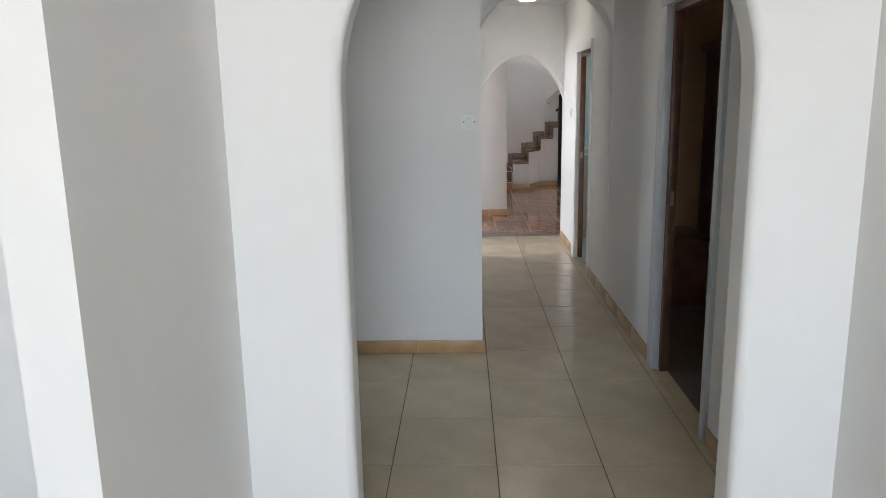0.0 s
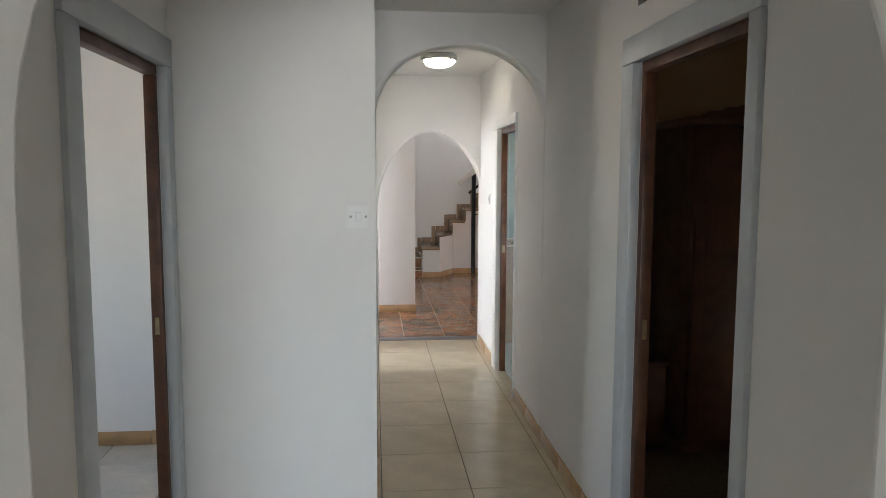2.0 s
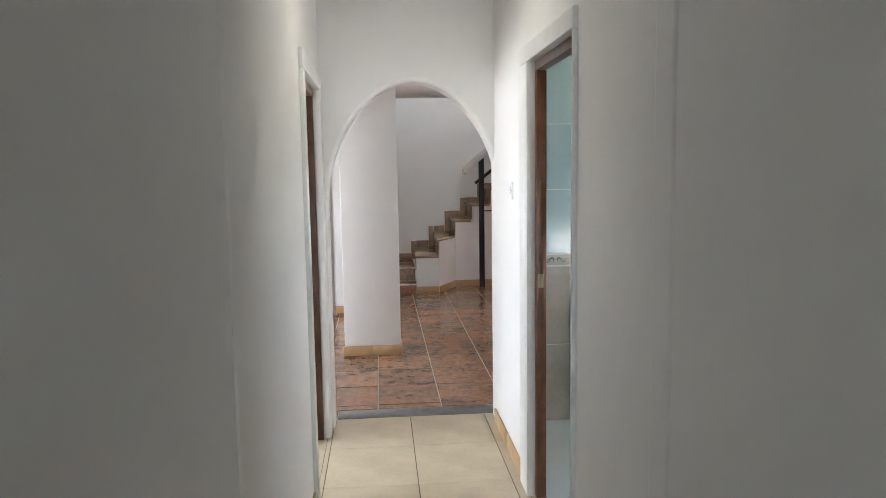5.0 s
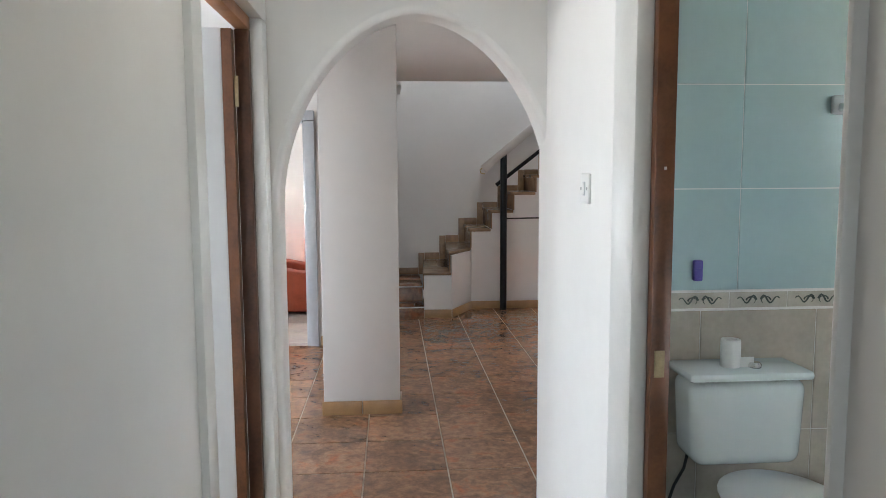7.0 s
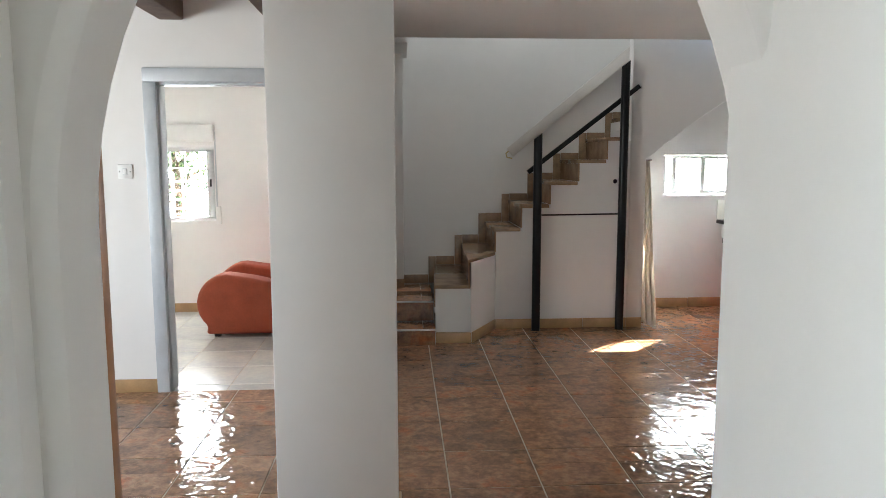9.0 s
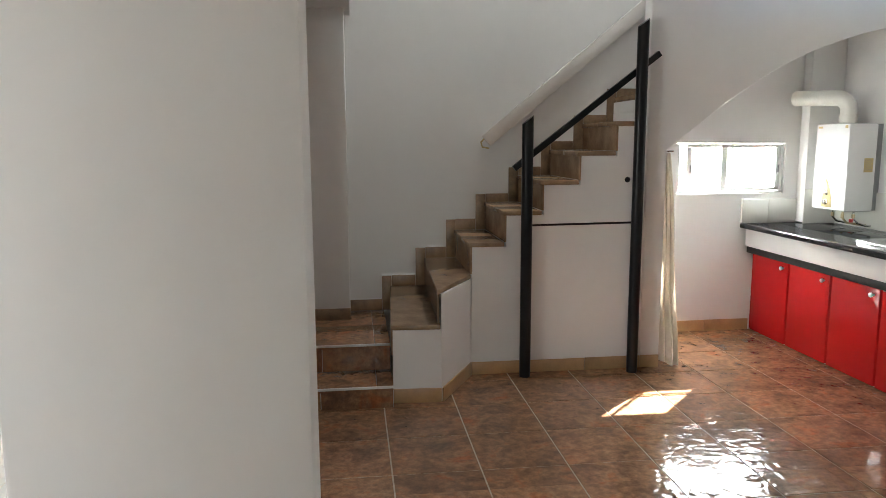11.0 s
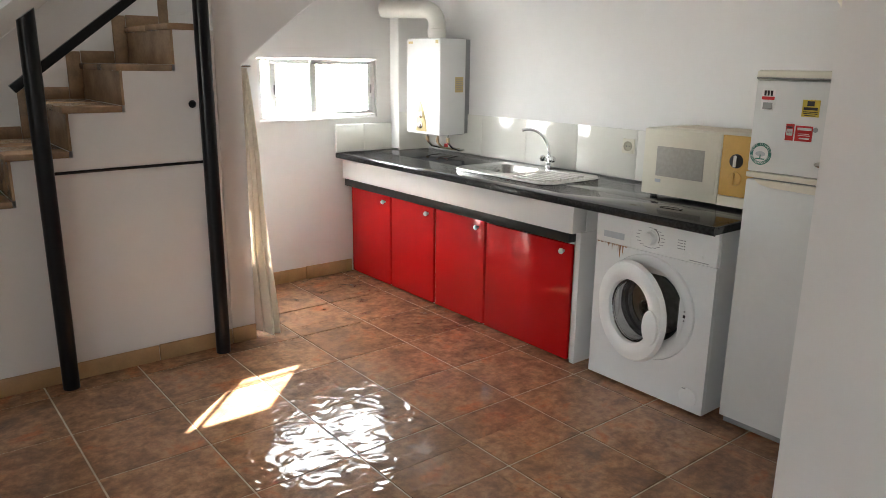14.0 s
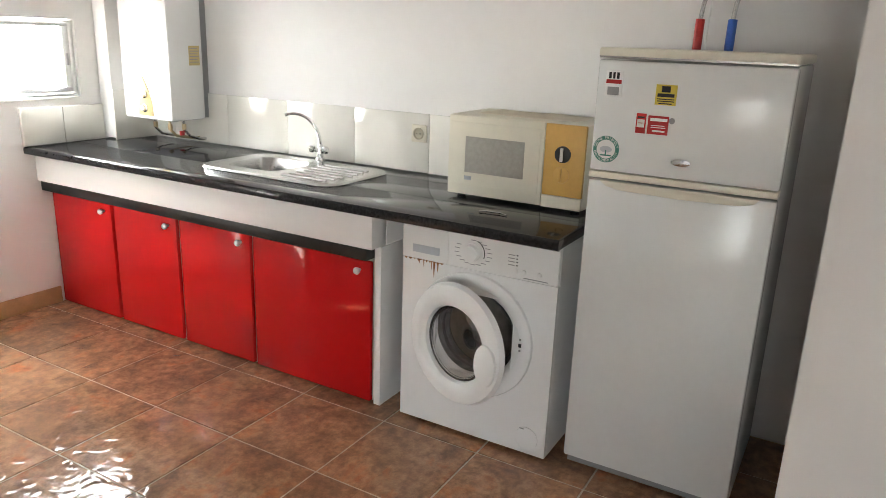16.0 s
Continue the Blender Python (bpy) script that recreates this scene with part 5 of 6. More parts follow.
boxpart("open_bar", CREAM_PLASTIC, MW, (5.115, 5.1345, 10.712, 10.868, 0.893, 0.938), label="cream opening bar", bevel=0.003)
for z, m in ((1.095, BLACK_EDGE), (1.02, YELLOW_PLASTIC)):
    bm = bmesh.new()
    lathe(bm, [(0.031, 0.0), (0.030, 0.005), (0.025, 0.008), (0.0005, 0.009)], (5.117, 10.795, z), (-1, 0, 0), n=26)
    kn = part("dial", bm, m, cp, "black timer dial" if m is BLACK_EDGE else "yellowed power dial", smooth=True)
    boxpart("dial_grip", WHITE_PLASTIC if m is BLACK_EDGE else YELLOW_PLASTIC, MW, (5.096, 5.1085, 10.79, 10.80, z - 0.025, z + 0.025), bevel=0.003)
for x in (5.17, 5.42):
    for yy in (10.75, 11.235):
        bm = bmesh.new()
        lathe(bm, [(0.016, 0.0), (0.018, 0.0105)], (x, yy, 0.8805), n=12)
        part("foot", bm, BLACK_EDGE, MW)
mat_cloth = thing("paper_sheet", (5.3, 11.0, 1.206), "yellowed paper sheet lying on a microwave", "paper")
bm = bmesh.new()
vs = [[bm.verts.new((5.20 + 0.22 * i / 8, 10.78 + 0.42 * j / 12, 1.2065 + 0.0016 * (1 + math.sin(i * 1.3 + j * 0.8)))) for j in range(13)] for i in range(9)]
for i in range(8):
    for j in range(12):
        bm.faces.new((vs[i][j], vs[i + 1][j], vs[i + 1][j + 1], vs[i][j + 1]))
sheet = part("sheet", bm, CURTAIN, mat_cloth, smooth=True)
md = sheet.modifiers.new("thick", 'SOLIDIFY')
md.thickness = 0.0015
clip = thing("metal_clip", (4.95, 10.98, 0.88), "small dark metal clip lying on the worktop", "clip")
bm = bmesh.new()
tube(bm, [(4.93, 11.03, 0.8835), (4.94, 11.0, 0.886), (4.945, 10.95, 0.886), (4.935, 10.92, 0.8835)], 0.003, 8)
part("wire", bm, STEEL, clip, smooth=True)

for ob in (MW, mat_cloth, clip):
    ob.location += Vector((0.012, -0.012, -0.010))

# fridge
FR = thing("fridge", (5.16, 10.33, 0), "aged white fridge freezer with magnets on its door", "fridge")
boxpart("body", FRIDGE_WHITE, FR, (4.93, 5.45, 10.052, 10.612, 0.015, 1.435), bevel=0.005)
boxpart("top_lid", CREAM_PLASTIC, FR, (4.868, 5.455, 10.048, 10.616, 1.438, 1.468), label="cream top lid", bevel=0.008)
boxpart("top_trim", STEEL, FR, (4.862, 4.867, 10.055, 10.61, 1.437, 1.443), label="thin chrome trim")
fd = boxpart("freezer_door", FRIDGE_WHITE, FR, (4.872, 4.925, 10.05, 10.614, 1.088, 1.432), label="white freezer door", bevel=0.008)
boxpart("door_trim", CREAM_PLASTIC, FR, (4.868, 4.925, 10.05, 10.614, 1.066, 1.086), label="cream plastic trim", bevel=0.003)
ld = boxpart("fridge_door", FRIDGE_WHITE, FR, (4.872, 4.925, 10.05, 10.614, 0.045, 1.058), label="white fridge door", bevel=0.008)
bm = bmesh.new()
pts = [(10.575, 1.060), (10.55, 1.043), (10.51, 1.035), (10.33, 1.030), (10.15, 1.035), (10.11, 1.045), (10.095, 1.060)]
prism(bm, pts, "x", 4.858, 4.8715)
part("grip", bm, CREAM_PLASTIC, FR, "yellowed grip edge", bevel=0.003)
bm = bmesh.new()
lathe(bm, [(0.030, 0.0), (0.029, 0.004), (0.0005, 0.005)], (4.872, 10.331, 1.14), (-1, 0, 0), n=28)
for v in bm.verts:
    v.co.z = 1.14 + (v.co.z - 1.14) * 0.36
part("badge", bm, CHROME, FR, "oval chrome badge", smooth=True)
boxpart("plinth", GREY_PLASTIC, FR, (4.90, 4.93, 10.06, 10.605, 0.012, 0.043))
for yy in (10.09, 10.575):
    bm = bmesh.new()
    lathe(bm, [(0.02, 0.0), (0.02, 0.014)], (5.0, yy, 0.0005), n=12)
    part("foot", bm, RUBBER, FR)


MAGNETS = []


def magnet(y, z, w, h, material, label, bars, round_one=False):
    t = thing("fridge_magnet", (4.8712, y, z), label, "fridge magnet", group="magnets on the fridge")
    MAGNETS.append(t)
    if round_one:
        bm = bmesh.new()
        lathe(bm, [(w, 0.0), (w, 0.0015), (0.0005, 0.0018)], (4.8715, y, z), (-1, 0, 0), n=30)
        part("card", bm, material, t)
    else:
        boxpart("card", material, t, (4.8695, 4.8714, y - w / 2, y + w / 2, z - h / 2, z + h / 2))
    for u0, u1, v0, v1, m in bars:
        boxpart("print", m, t, (4.8682, 4.8688 if round_one else 4.8693, y + u0, y + u1, z + v0, z + v1))


magnet(10.56, 1.361, 0.052, 0.076, WHITE_PLASTIC, "white card magnet with red band and dark print",
       [(-0.024, 0.024, 0.0, 0.012, RED_PLASTIC), (-0.016, -0.008, 0.015, 0.034, BLACK_EDGE), (-0.003, 0.004, 0.015, 0.034, BLACK_EDGE), (0.009, 0.017, 0.015, 0.034, BLACK_EDGE), (-0.018, 0.018, -0.034, -0.010, GREY_PLASTIC)])
magnet(10.398, 1.337, 0.062, 0.06, YELLOW_CARD, "yellow square magnet with black print",
       [(-0.012, 0.014, 0.008, 0.026, BLACK_EDGE), (-0.025, 0.025, -0.006, 0.004, BLACK_EDGE), (-0.026, 0.026, -0.014, -0.011, BLACK_EDGE), (-0.026, 0.024, -0.02, -0.017, BLACK_EDGE), (-0.02, 0.02, -0.027, -0.024, BLACK_EDGE)])
magnet(10.464, 1.248, 0.030, 0.06, RED_PLASTIC, "dark red phone-shaped card magnet", [(-0.011, 0.011, -0.012, 0.012, WHITE_PLASTIC), (-0.008, 0.008, -0.003, 0.003, RED_PLASTIC), (-0.010, 0.010, 0.016, 0.021, BLACK_EDGE)])
magnet(10.412, 1.246, 0.062, 0.056, RED_PLASTIC, "red card magnet with white print", [(-0.027, 0.024, 0.012, 0.021, WHITE_PLASTIC), (-0.02, 0.02, -0.002, 0.0, WHITE_PLASTIC), (-0.024, 0.02, -0.008, -0.006, WHITE_PLASTIC), (-0.022, 0.015, -0.020, -0.015, WHITE_PLASTIC)])
magnet(10.372, 1.262, 0.009, 0.009, GREY_PLASTIC, "small round grey magnet", [], True)
stk = thing("round_sticker", (4.8712, 10.565, 1.158), "round white and green sticker with a tree and rim lettering", "sticker")
for r, d0, m in ((0.042, 0.0, GREEN_CARD), (0.030, 0.0012, WHITE_PLASTIC)):
    bm = bmesh.new()
    lathe(bm, [(r, 0.0), (r, 0.001), (0.0005, 0.0011)], (4.8718 - d0, 10.565, 1.158), (-1, 0, 0), n=36)
    part("disc", bm, m, stk)
boxpart("tree_print", GREEN_CARD, stk, (4.8690, 4.8694, 10.563, 10.567, 1.137, 1.156), (4.8690, 4.8694, 10.547, 10.583, 1.137, 1.141))
bm = bmesh.new()
lathe(bm, [(0.02, 0.0), (0.0005, 0.0004)], (4.8693, 10.565, 1.158), (-1, 0, 0), n=18)
for v in bm.verts:
    v.co.z = 1.158 + (v.co.z - 1.158) * 0.5
part("tree_print", bm, GREY_PAINT, stk)


def arc_text(words, start, sweep, radius, size, inward):
    """Letters set round the rim of the sticker, in the built-in font."""
    k = len(words)
    for i, ch in enumerate(words):
        if ch == " ":
            continue
        cu = bpy.data.curves.new("letter", 'FONT')
        cu.body, cu.size, cu.align_x, cu.align_y, cu.extrude = ch, size, 'CENTER', 'CENTER', 0.0002
        tmp = bpy.data.objects.new("letter", cu)
        me = bpy.data.meshes.new_from_object(tmp)
        bpy.data.objects.remove(tmp)
        me.materials.append(WHITE_PLASTIC)
        a = radians(start + sweep * (i + 0.5) / k)
        ob = new("letter", me)
        face = Matrix(((0, 0, -1, 0), (-1, 0, 0, 0), (0, 1, 0, 0), (0, 0, 0, 1)))
        spin = math.pi / 2 if inward else -math.pi / 2
        ob.parent = stk
        ob.matrix_local = Matrix.Translation((-0.0015, -radius * math.cos(a), radius * math.sin(a))) @ face @ Matrix.Rotation(a + spin, 4, 'Z')


arc_text("OZONE FRIENDLY", 170, -160, 0.036, 0.0115, False)
arc_text("ENVIROMENTALIST", 190, 160, 0.036, 0.0115, True)

for ob in (FR, stk, *MAGNETS):
    ob.location += Vector((0.006, -0.018, 0))

# electric water heater over the fridge, with its hoses
EH = thing("water_heater", (5.28, 10.2, 1.66), "cream electric water heater hung above the fridge", "water heater")
bm = bmesh.new()
lathe(bm, [(0.19, 0.0), (0.19, 0.46)], (5.283, 9.93, 1.852), (0, 1, 0), n=40)
part("tank", bm, GREY_PLASTIC, EH, "grey tank shell", smooth=True)
bm = bmesh.new()
lathe(bm, [(0.192, 0.40), (0.193, 0.47), (0.18, 0.53), (0.13, 0.57), (0.0005, 0.58)], (5.283, 9.93, 1.852), (0, 1, 0), n=40)
part("end_cap", bm, CREAM_PLASTIC, EH, "cream end cap", smooth=True)
boxpart("bracket", STEEL, EH, (5.45, 5.489, 10.0, 10.3, 1.77, 1.92))
for yy, x, m, nm in ((10.414, 5.40, RED_PLASTIC, "red"), (10.306, 5.40, BLUE_PLASTIC, "blue")):
    hose = thing("water_hose", (x, yy, 1.468), f"braided water hose with {nm} sleeve behind the fridge top", "water hose", group="heater hoses")
    bm = bmesh.new()
    tube(bm, [(x - 0.015, yy, 1.469), (x - 0.012, yy, 1.53), (x - 0.008, yy, 1.572)], 0.0155, 14)
    part("sleeve", bm, m, hose, f"{nm} plastic sleeve", smooth=True)
    bm = bmesh.new()
    tube(bm, [(x - 0.008, yy, 1.573), (x - 0.004, yy - 0.004, 1.62), (x + 0.0, yy - 0.012, 1.66), (x + 0.0, yy - 0.016, 1.715)], 0.008, 10)
    part("braid", bm, STEEL, hose, smooth=True)
    bm = bmesh.new()
    lathe(bm, [(0.014, 0.0), (0.014, 0.022)], (x, yy - 0.014, 1.672), n=6)
    part("nut", bm, CHROME, hose)
cab = thing("power_cable", (5.47, 10.40, 1.45), "white cable hanging behind the fridge", "cable")
bm = bmesh.new()
tube(bm, [(5.475, 10.395, 1.40), (5.475, 10.405, 1.50), (5.47, 10.40, 1.60), (5.45, 10.395, 1.74)], 0.004, 8)
part("wire", bm, WHITE_PLASTIC, cab, smooth=True)

# ---- windows and outdoors ----
kw = thing("window_1", (4.65, 13.6, 1.10), "white sliding kitchen window with two panes, partly open", "window", kind="structure")
boxpart("window_frame", WHITE_METAL, kw, (4.205, 5.095, 13.552, 13.592, 1.105, 1.125), (4.205, 5.095, 13.552, 13.592, 1.487, 1.498), (4.205, 4.23, 13.552, 13.592, 1.125, 1.487), (5.07, 5.095, 13.552, 13.592, 1.125, 1.487), label="white metal frame", bevel=0.002)
for xa, xb, y in ((4.30, 4.625, 13.573), (4.580, 5.068, 13.550)):
    s = boxpart("sash", WHITE_METAL, kw, (xa, xb, y, y + 0.018, 1.127, 1.155), (xa, xb, y, y + 0.018, 1.466, 1.486), (xa, xa + 0.042, y, y + 0.018, 1.155, 1.466), (xb - 0.036, xb, y, y + 0.018, 1.155, 1.466), label="white sliding sash", bevel=0.002)
    p = boxpart("pane", GLASS, s, (xa + 0.042, xb - 0.036, y + 0.007, y + 0.011, 1.155, 1.466))
    p.visible_shadow = False
boxpart("handle", GREY_PLASTIC, kw, (4.322, 4.332, 13.567, 13.5725, 1.27, 1.33))
boxpart("handle", GREY_PLASTIC, kw, (5.045, 5.055, 13.544, 13.5495, 1.27, 1.33))
boxpart("window_sill", WHITE_PAINT, kw, (4.205, 5.095, 13.53, 13.552, 1.1005, 1.1045), label="white sill")
grille = thing("window_grille", (4.65, 13.62, 1.10), "white metal grille outside the kitchen window", "window grille")
for z in (1.10, 1.243, 1.53):
    boxpart("rail", WHITE_METAL, grille, (4.16, 5.16, 13.601, 13.612, z, z + 0.012))
for x in (4.17, 4.30, 4.43, 4.695, 4.765, 5.14):
    boxpart("bar", WHITE_METAL, grille, (x - 0.013, x + 0.013, 13.613, 13.622, 1.10, 1.542))

sw = thing("window_2", (-0.5, 13.62, 0.88), "white barred window with roller strap in a bright room", "window", kind="structure")
boxpart("window_frame", WHITE_METAL, sw, (-0.86, -0.132, 13.61, 13.66, 0.88, 0.918), (-0.86, -0.132, 13.61, 13.66, 1.542, 1.60), (-0.86, -0.81, 13.61, 13.66, 0.918, 1.542), (-0.207, -0.132, 13.61, 13.66, 0.918, 1.542), label="white window frame", bevel=0.003)
p = boxpart("pane", GLASS, sw, (-0.81, -0.207, 13.633, 13.637, 0.918, 1.542))
p.visible_shadow = False
boxpart("handle", BLACK_EDGE, sw, (-0.178, -0.163, 13.595, 13.609, 1.21, 1.28), label="black window handle")
strap = thing("roller_strap", (-0.11, 13.59, 0.85), "grey roller blind strap with white winder", "blind strap")
boxpart("strap", GREY_PAINT, strap, (-0.122, -0.110, 13.594, 13.5985, 1.02, 1.72))
boxpart("winder", WHITE_PLASTIC, strap, (-0.125, -0.080, 13.575, 13.5985, 0.85, 1.02), bevel=0.004)
roller = thing("roller_box", (-0.5, 13.55, 1.635), "white roller blind box over a window", "blind box")
boxpart("case", WHITE_PAINT, roller, (-0.95, -0.115, 13.555, 13.5985, 1.635, 1.79), bevel=0.004)
g2 = thing("window_grille", (-0.5, 13.75, 0.93), "white metal grille and lattice outside a window", "window grille")
for k in range(6):
    x = -0.86 + 0.138 * k
    boxpart("bar", WHITE_METAL, g2, (x - 0.005, x + 0.005, 13.745, 13.755, 0.93, 1.62))
for z in (0.93, 1.38, 1.61):
    boxpart("rail", WHITE_METAL, g2, (-0.92, -0.10, 13.744, 13.756, z, z + 0.012))
lat = thing("garden_lattice", (-1.0, 15.2, 0), "white garden lattice fence outside the window", "lattice fence")
for k in range(30):
    x = -2.6 + 0.105 * k
    boxpart("slat", WHITE_METAL, lat, (x, x + 0.022, 15.20, 15.21, -0.10, 1.32))
for k in range(12):
    z = 0.05 + 0.105 * k
    boxpart("slat", WHITE_METAL, lat, (-2.6, 0.50, 15.212, 15.222, z, z + 0.022))


def tree(x, y, height, spread, seed):
    rnd = random.Random(seed)
    t = thing("tree", (x, y, -0.10), "leafy green garden tree seen through a window", "tree", group="garden trees")
    bm = bmesh.new()
    tube(bm, [(x, y, -0.10), (x + 0.05, y, height * 0.25), (x - 0.04, y + 0.05, height * 0.5)], 0.11, 10, 0.06)
    tips = []
    for k in range(7):
        a, e = rnd.uniform(0, 6.28), rnd.uniform(0.3, 1.0)
        p = Vector((x - 0.03, y + 0.03, height * rnd.uniform(0.3, 0.5)))
        q = p + Vector((math.cos(a) * spread * 0.6, math.sin(a) * spread * 0.6, height * 0.35 * e))
        tube(bm, [p, p.lerp(q, 0.5) + Vector((0, 0, 0.1)), q], 0.04, 6, 0.012)
        tips += [q, p.lerp(q, 0.6)]
    part("trunk", bm, BARK, t, smooth=True)
    bm = bmesh.new()
    for c in tips:
        for k in range(130):
            p = c + Vector((rnd.gauss(0, spread * 0.24), rnd.gauss(0, spread * 0.24), rnd.gauss(0, height * 0.09)))
            d = Vector((rnd.uniform(-1, 1), rnd.uniform(-1, 1), rnd.uniform(-1, 0.6))).normalized()
            s = d.orthogonal().normalized() * rnd.uniform(0.015, 0.03)
            l = d * rnd.uniform(0.05, 0.10)
            vs = [bm.verts.new(v) for v in (p, p + l * 0.5 + s, p + l, p + l * 0.5 - s)]
            bm.faces.new(vs)
    me = bpy.data.meshes.new("crown")
    bmesh.ops.translate(bm, vec=-ORIGIN[t], verts=bm.verts)
    bm.to_mesh(me)
    bm.free()
    me.materials.append(LEAF)
    ob = new("crown", me)
    ob.parent = t


tree(-1.6, 17.2, 3.2, 1.2, 1)
tree(-0.2, 18.0, 3.4, 1.3, 2)
tree(3.0, 17.0, 3.0, 1.0, 3)


# Plain emissive panel, added so the window views burn out to white.
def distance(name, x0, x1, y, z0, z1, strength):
    m = glow_mat("glowing_" + name, (1.0, 1.0, 1.0), strength)
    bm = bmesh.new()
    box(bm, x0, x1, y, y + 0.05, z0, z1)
    return tagged(part(name, bm, m), "glowing white panel in place of the bright distance beyond the windows", "backdrop", kind="structure")


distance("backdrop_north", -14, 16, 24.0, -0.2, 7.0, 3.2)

# ---- living room ----
d5 = thing("door_5", (0.55, 11.12, 0), "grey painted door frame to a bright room", "door frame", kind="structure")
boxpart("jamb", GREY_PAINT, d5, (0.095, 0.172, 11.095, 11.13, 0.0, 1.925), bevel=0.006)
boxpart("jamb", GREY_PAINT, d5, (0.856, 0.945, 11.095, 11.13, 0.0, 1.925), bevel=0.006)
boxpart("head", GREY_PAINT, d5, (0.095, 0.945, 11.095, 11.13, 1.926, 2.01), bevel=0.006)
boxpart("lining", GREY_PAINT, d5, (0.169, 0.183, 11.131, 11.24, 0.0, 1.91), (0.842, 0.859, 11.131, 11.24, 0.0, 1.91), (0.183, 0.842, 11.131, 11.24, 1.911, 1.929), bevel=0.003)
for x in (-1.0, -0.36, 0.28, 0.92):
    b = thing("ceiling_beam", (x, 9.5, 2.29), "dark stained wooden ceiling beam", "ceiling beam", group="living room beams")
    bm = bmesh.new()
    box(bm, x - 0.075, x + 0.075, 7.765, 11.118, 2.29, 2.599)
    part("beam", bm, BEAM_WOOD, b, bevel=0.012)
pine = thing("pine_door", (0.8, 7.81, 0), "varnished pine door leaf standing open against the wall", "door")
boxpart("leaf", ORANGE_WOOD, pine, (0.40, 1.150, 7.785, 7.825, 0.01, 2.0), bevel=0.004)
boxpart("handle", BRASS, pine, (0.46, 0.57, 7.826, 7.86, 1.02, 1.04), bevel=0.004)

# armchair in the bright room
ch = thing("armchair", (0.45, 12.85, 0), "rust red rounded fabric armchair on a pale tile floor", "armchair")


def cushion(name, x0, x1, y0, y1, z0, z1, r, seg=6, label=""):
    bm = bmesh.new()
    box(bm, x0, x1, y0, y1, z0, z1)
    return part(name, bm, FABRIC, ch, label, bevel=r, segments=seg)


def bolster(name, y0, y1):
    """A fat arm, rounded at its front and sloping to the back."""
    bm = bmesh.new()
    pts = [(0.02, 0.03)] + [(0.20 - 0.245 * math.sin(radians(a)) , 0.285 - 0.245 * math.cos(radians(a))) for a in range(40, 181, 14)]
    pts += [(0.40, 0.50), (0.62, 0.45), (0.86, 0.42), (0.86, 0.03)]
    prism(bm, pts, "y", y0, y1)
    return part(name, bm, FABRIC, ch, bevel=0.05, segments=5)


bolster("arm", 12.50, 12.72)
bolster("arm", 13.18, 13.40)
cushion("seat", 0.06, 0.72, 12.722, 13.178, 0.06, 0.40, 0.07)
cushion("backrest", 0.66, 0.915, 12.53, 13.37, 0.06, 0.88, 0.09)
for x in (0.08, 0.80):
    for y in (12.56, 13.34):
        boxpart("foot", BLACK_EDGE, ch, (x, x + 0.05, y, y + 0.05, 0.001, 0.032))

# ---- floors, tile by tile ----
TILE_MESH = {}


def tile_mesh(w, d, h, material, edge=0.0010):
    key = (round(w, 3), round(d, 3), material.name)
    if key not in TILE_MESH:
        bm = bmesh.new()
        e = min(edge, w / 3, d / 3)
        lo = [bm.verts.new((x, y, -h)) for x, y in ((0, 0), (w, 0), (w, d), (0, d))]
        mid = [bm.verts.new((x, y, -0.0015)) for x, y in ((0, 0), (w, 0), (w, d), (0, d))]
        hi = [bm.verts.new((x, y, 0)) for x, y in ((e, e), (w - e, e), (w - e, d - e), (e, d - e))]
        bm.faces.new(hi)
        for a, b in ((lo, mid), (mid, hi)):
            for i in range(4):
                bm.faces.new((a[i], a[(i + 1) % 4], b[(i + 1) % 4], b[i]))
        me = bpy.data.meshes.new("tile")
        bm.to_mesh(me)
        bm.free()
        me.materials.append(material)
        TILE_MESH[key] = me
    return TILE_MESH[key]


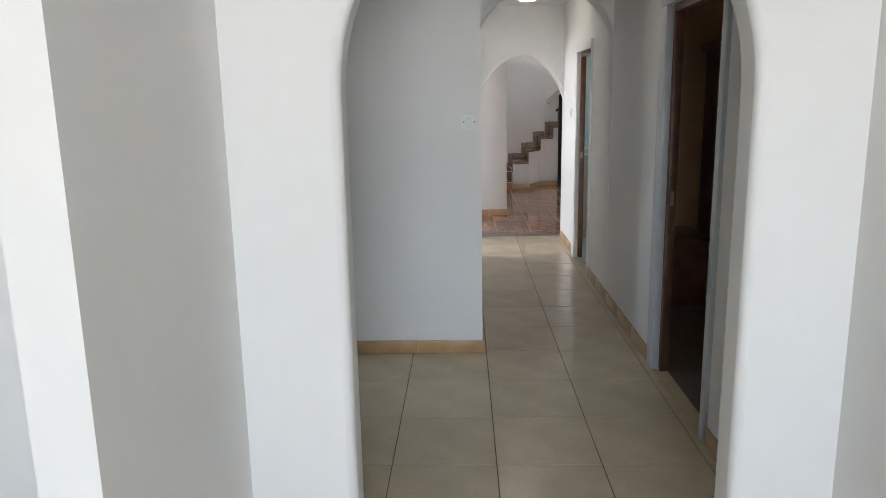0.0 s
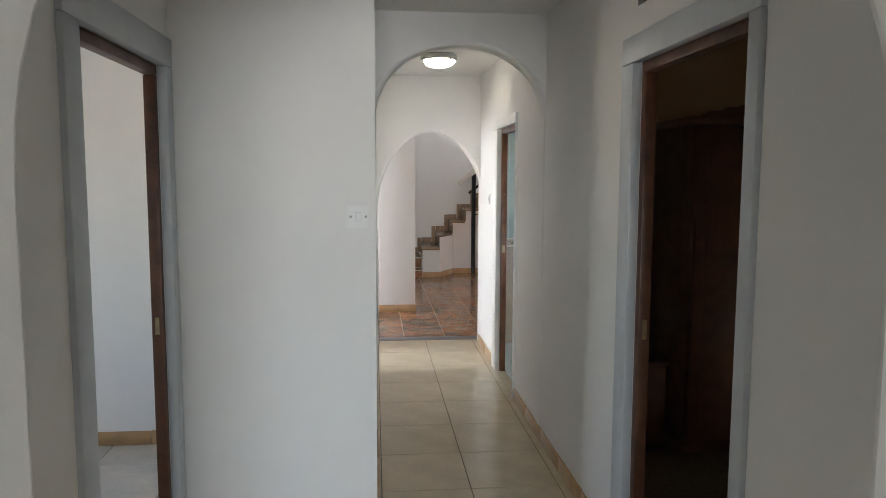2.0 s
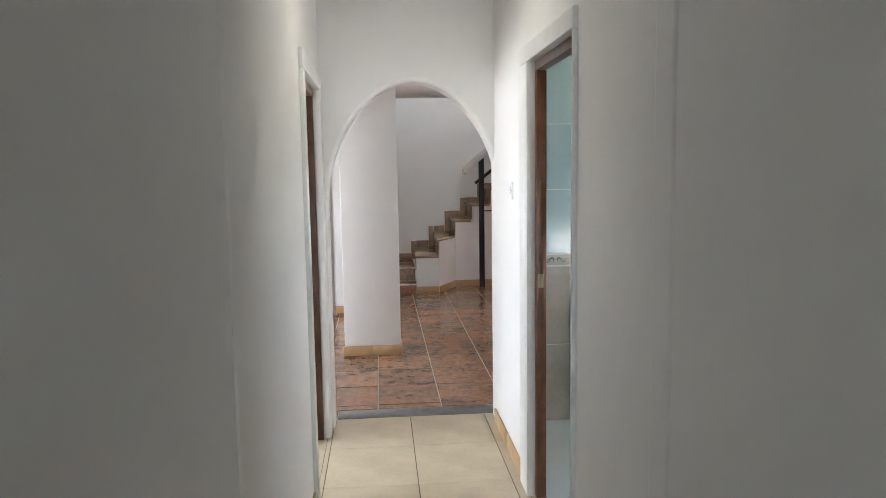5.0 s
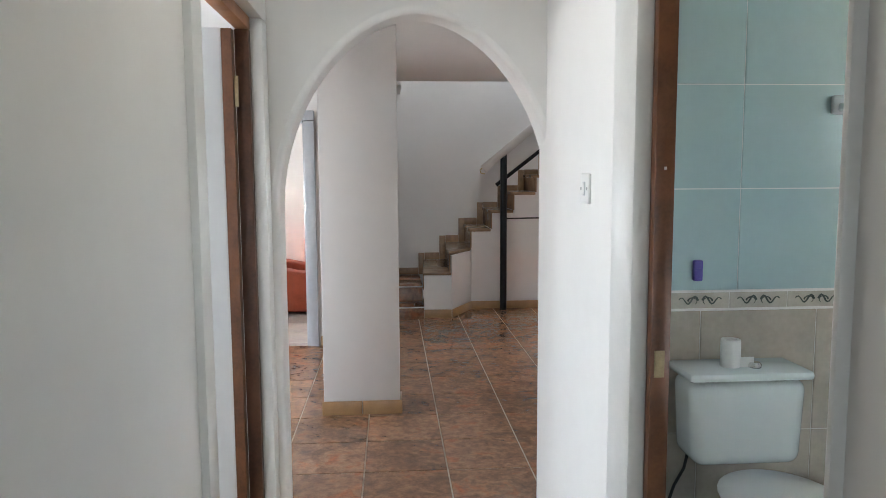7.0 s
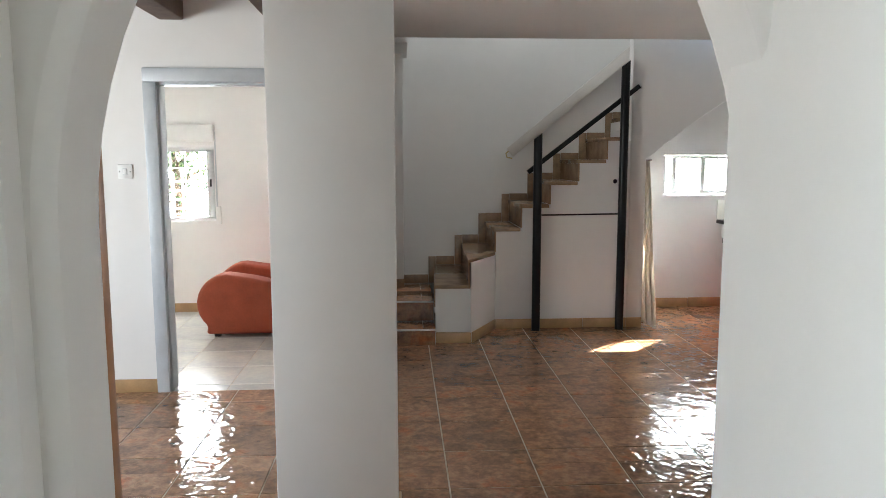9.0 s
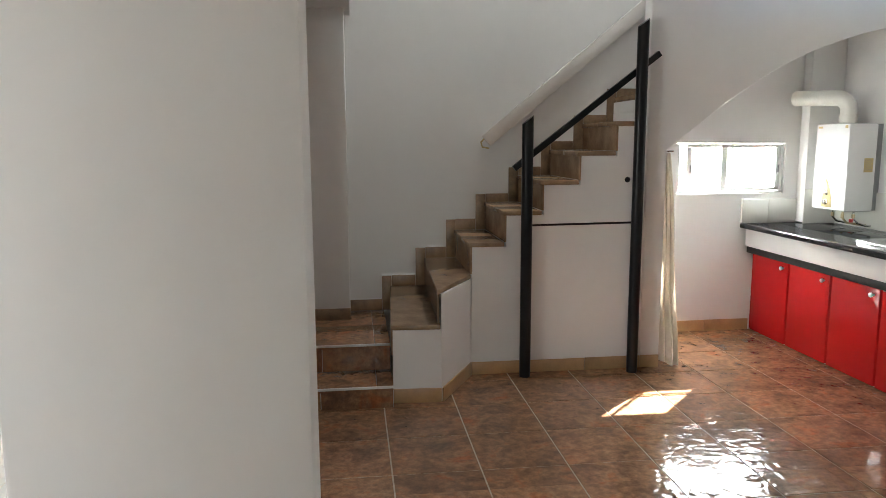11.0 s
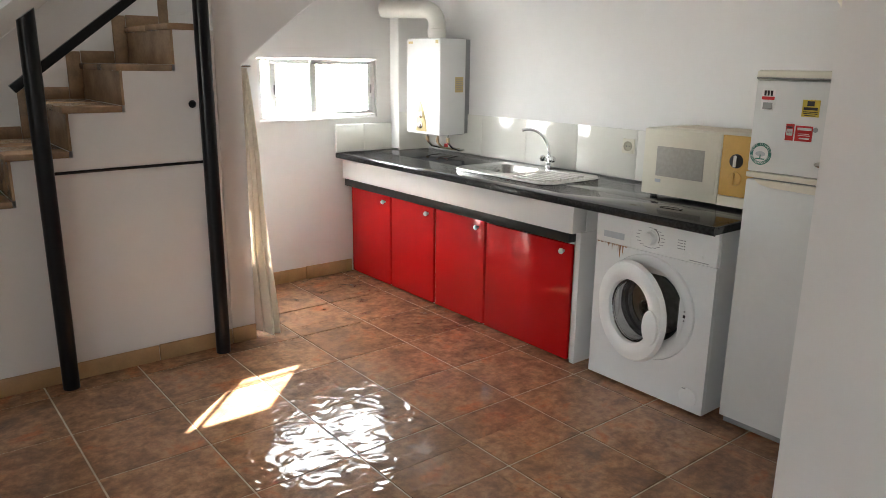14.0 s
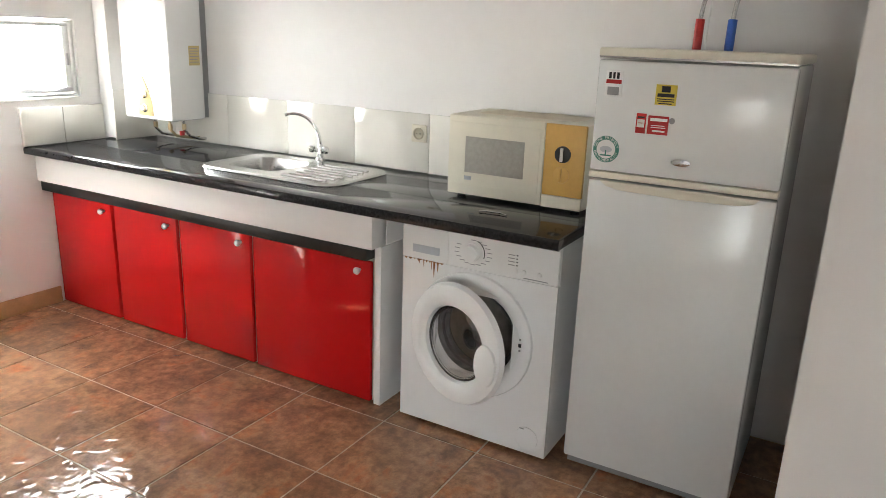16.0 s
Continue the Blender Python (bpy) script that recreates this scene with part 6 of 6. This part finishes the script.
def lay_tiles(floor, areas, x_off, y_off, px, py, gap, material, z=0.0):
    """Whole and cut floor tiles over rectangles, as parts of the floor."""
    for x0, x1, y0, y1 in areas:
        for i in range(math.floor((x0 - x_off) / px), math.ceil((x1 - x_off) / px)):
            for j in range(math.floor((y0 - y_off) / py), math.ceil((y1 - y_off) / py)):
                a, b = max(x0, x_off + i * px + gap / 2), min(x1, x_off + (i + 1) * px - gap / 2)
                c, d = max(y0, y_off + j * py + gap / 2), min(y1, y_off + (j + 1) * py - gap / 2)
                if b - a > 0.012 and d - c > 0.012:
                    ob = new("tile", tile_mesh(b - a, d - c, 0.006, material))
                    ob.location = (a, c, z + random.uniform(-0.0004, 0.0004))
                    ob.parent = floor


FLOOR_HALL = slab("floor_corridor", GROUT_DARK, "cream ceramic tile floor of the corridor", -2.72, 4.72, -4.62, 7.728)
lay_tiles(FLOOR_HALL, [(-2.1, 3.9, -4.4, 0.2), (0.31, 2.23, 0.2, 1.68), (0.30, 2.155, 1.68, 3.74), (1.14, 2.155, 3.74, 7.732), (2.157, 2.225, 5.78, 6.55), (1.07, 1.138, 6.62, 7.42), (0.23, 0.298, 2.80, 3.66), (2.157, 2.225, 2.55, 3.43)], 1.165, 2.78, 0.468, 0.4965, 0.004, CREAM_TILE)
lay_tiles(FLOOR_HALL, [(-2.2, 0.228, 2.40, 5.06)], 0.02, 2.40, 0.47, 0.47, 0.004, PALE_TILE)
FLOOR_LIVING = slab("floor_living", GROUT_LIGHT, "glossy rustic brown tile floor of living room and kitchen", -2.42, 5.61, 7.73, 13.60)
lay_tiles(FLOOR_LIVING, [(-2.295, 3.865, 7.90, 9.885), (-2.295, 1.175, 7.77, 7.89), (2.20, 3.865, 7.77, 7.89), (-2.295, 3.865, 9.885, 11.115), (3.865, 5.485, 9.885, 11.115), (1.065, 5.485, 11.115, 12.70), (3.745, 5.485, 12.70, 13.535)], 1.848, 11.31, 0.418, 0.4165, 0.0075, BROWN_TILE)
FLOOR_LIVING.location.z = 0.0016
FLOOR_SOFA = slab("floor_sofa_room", GROUT_LIGHT, "pale marbled tile floor of the room with the sofa", -2.42, 0.94, 11.125, 13.72)
FLOOR_SOFA.location.z = 0.0008
lay_tiles(FLOOR_SOFA, [(-1.6, 0.935, 11.245, 13.595), (0.170, 0.858, 11.118, 11.24)], 0.1, 11.245, 0.42, 0.42, 0.005, PALE_TILE)
solid("threshold", SLATE, "dark grey stone threshold strip under the arch", "threshold", (1.18, 2.186, 7.735, 7.895, -0.02, 0.001), bevel=0.003)
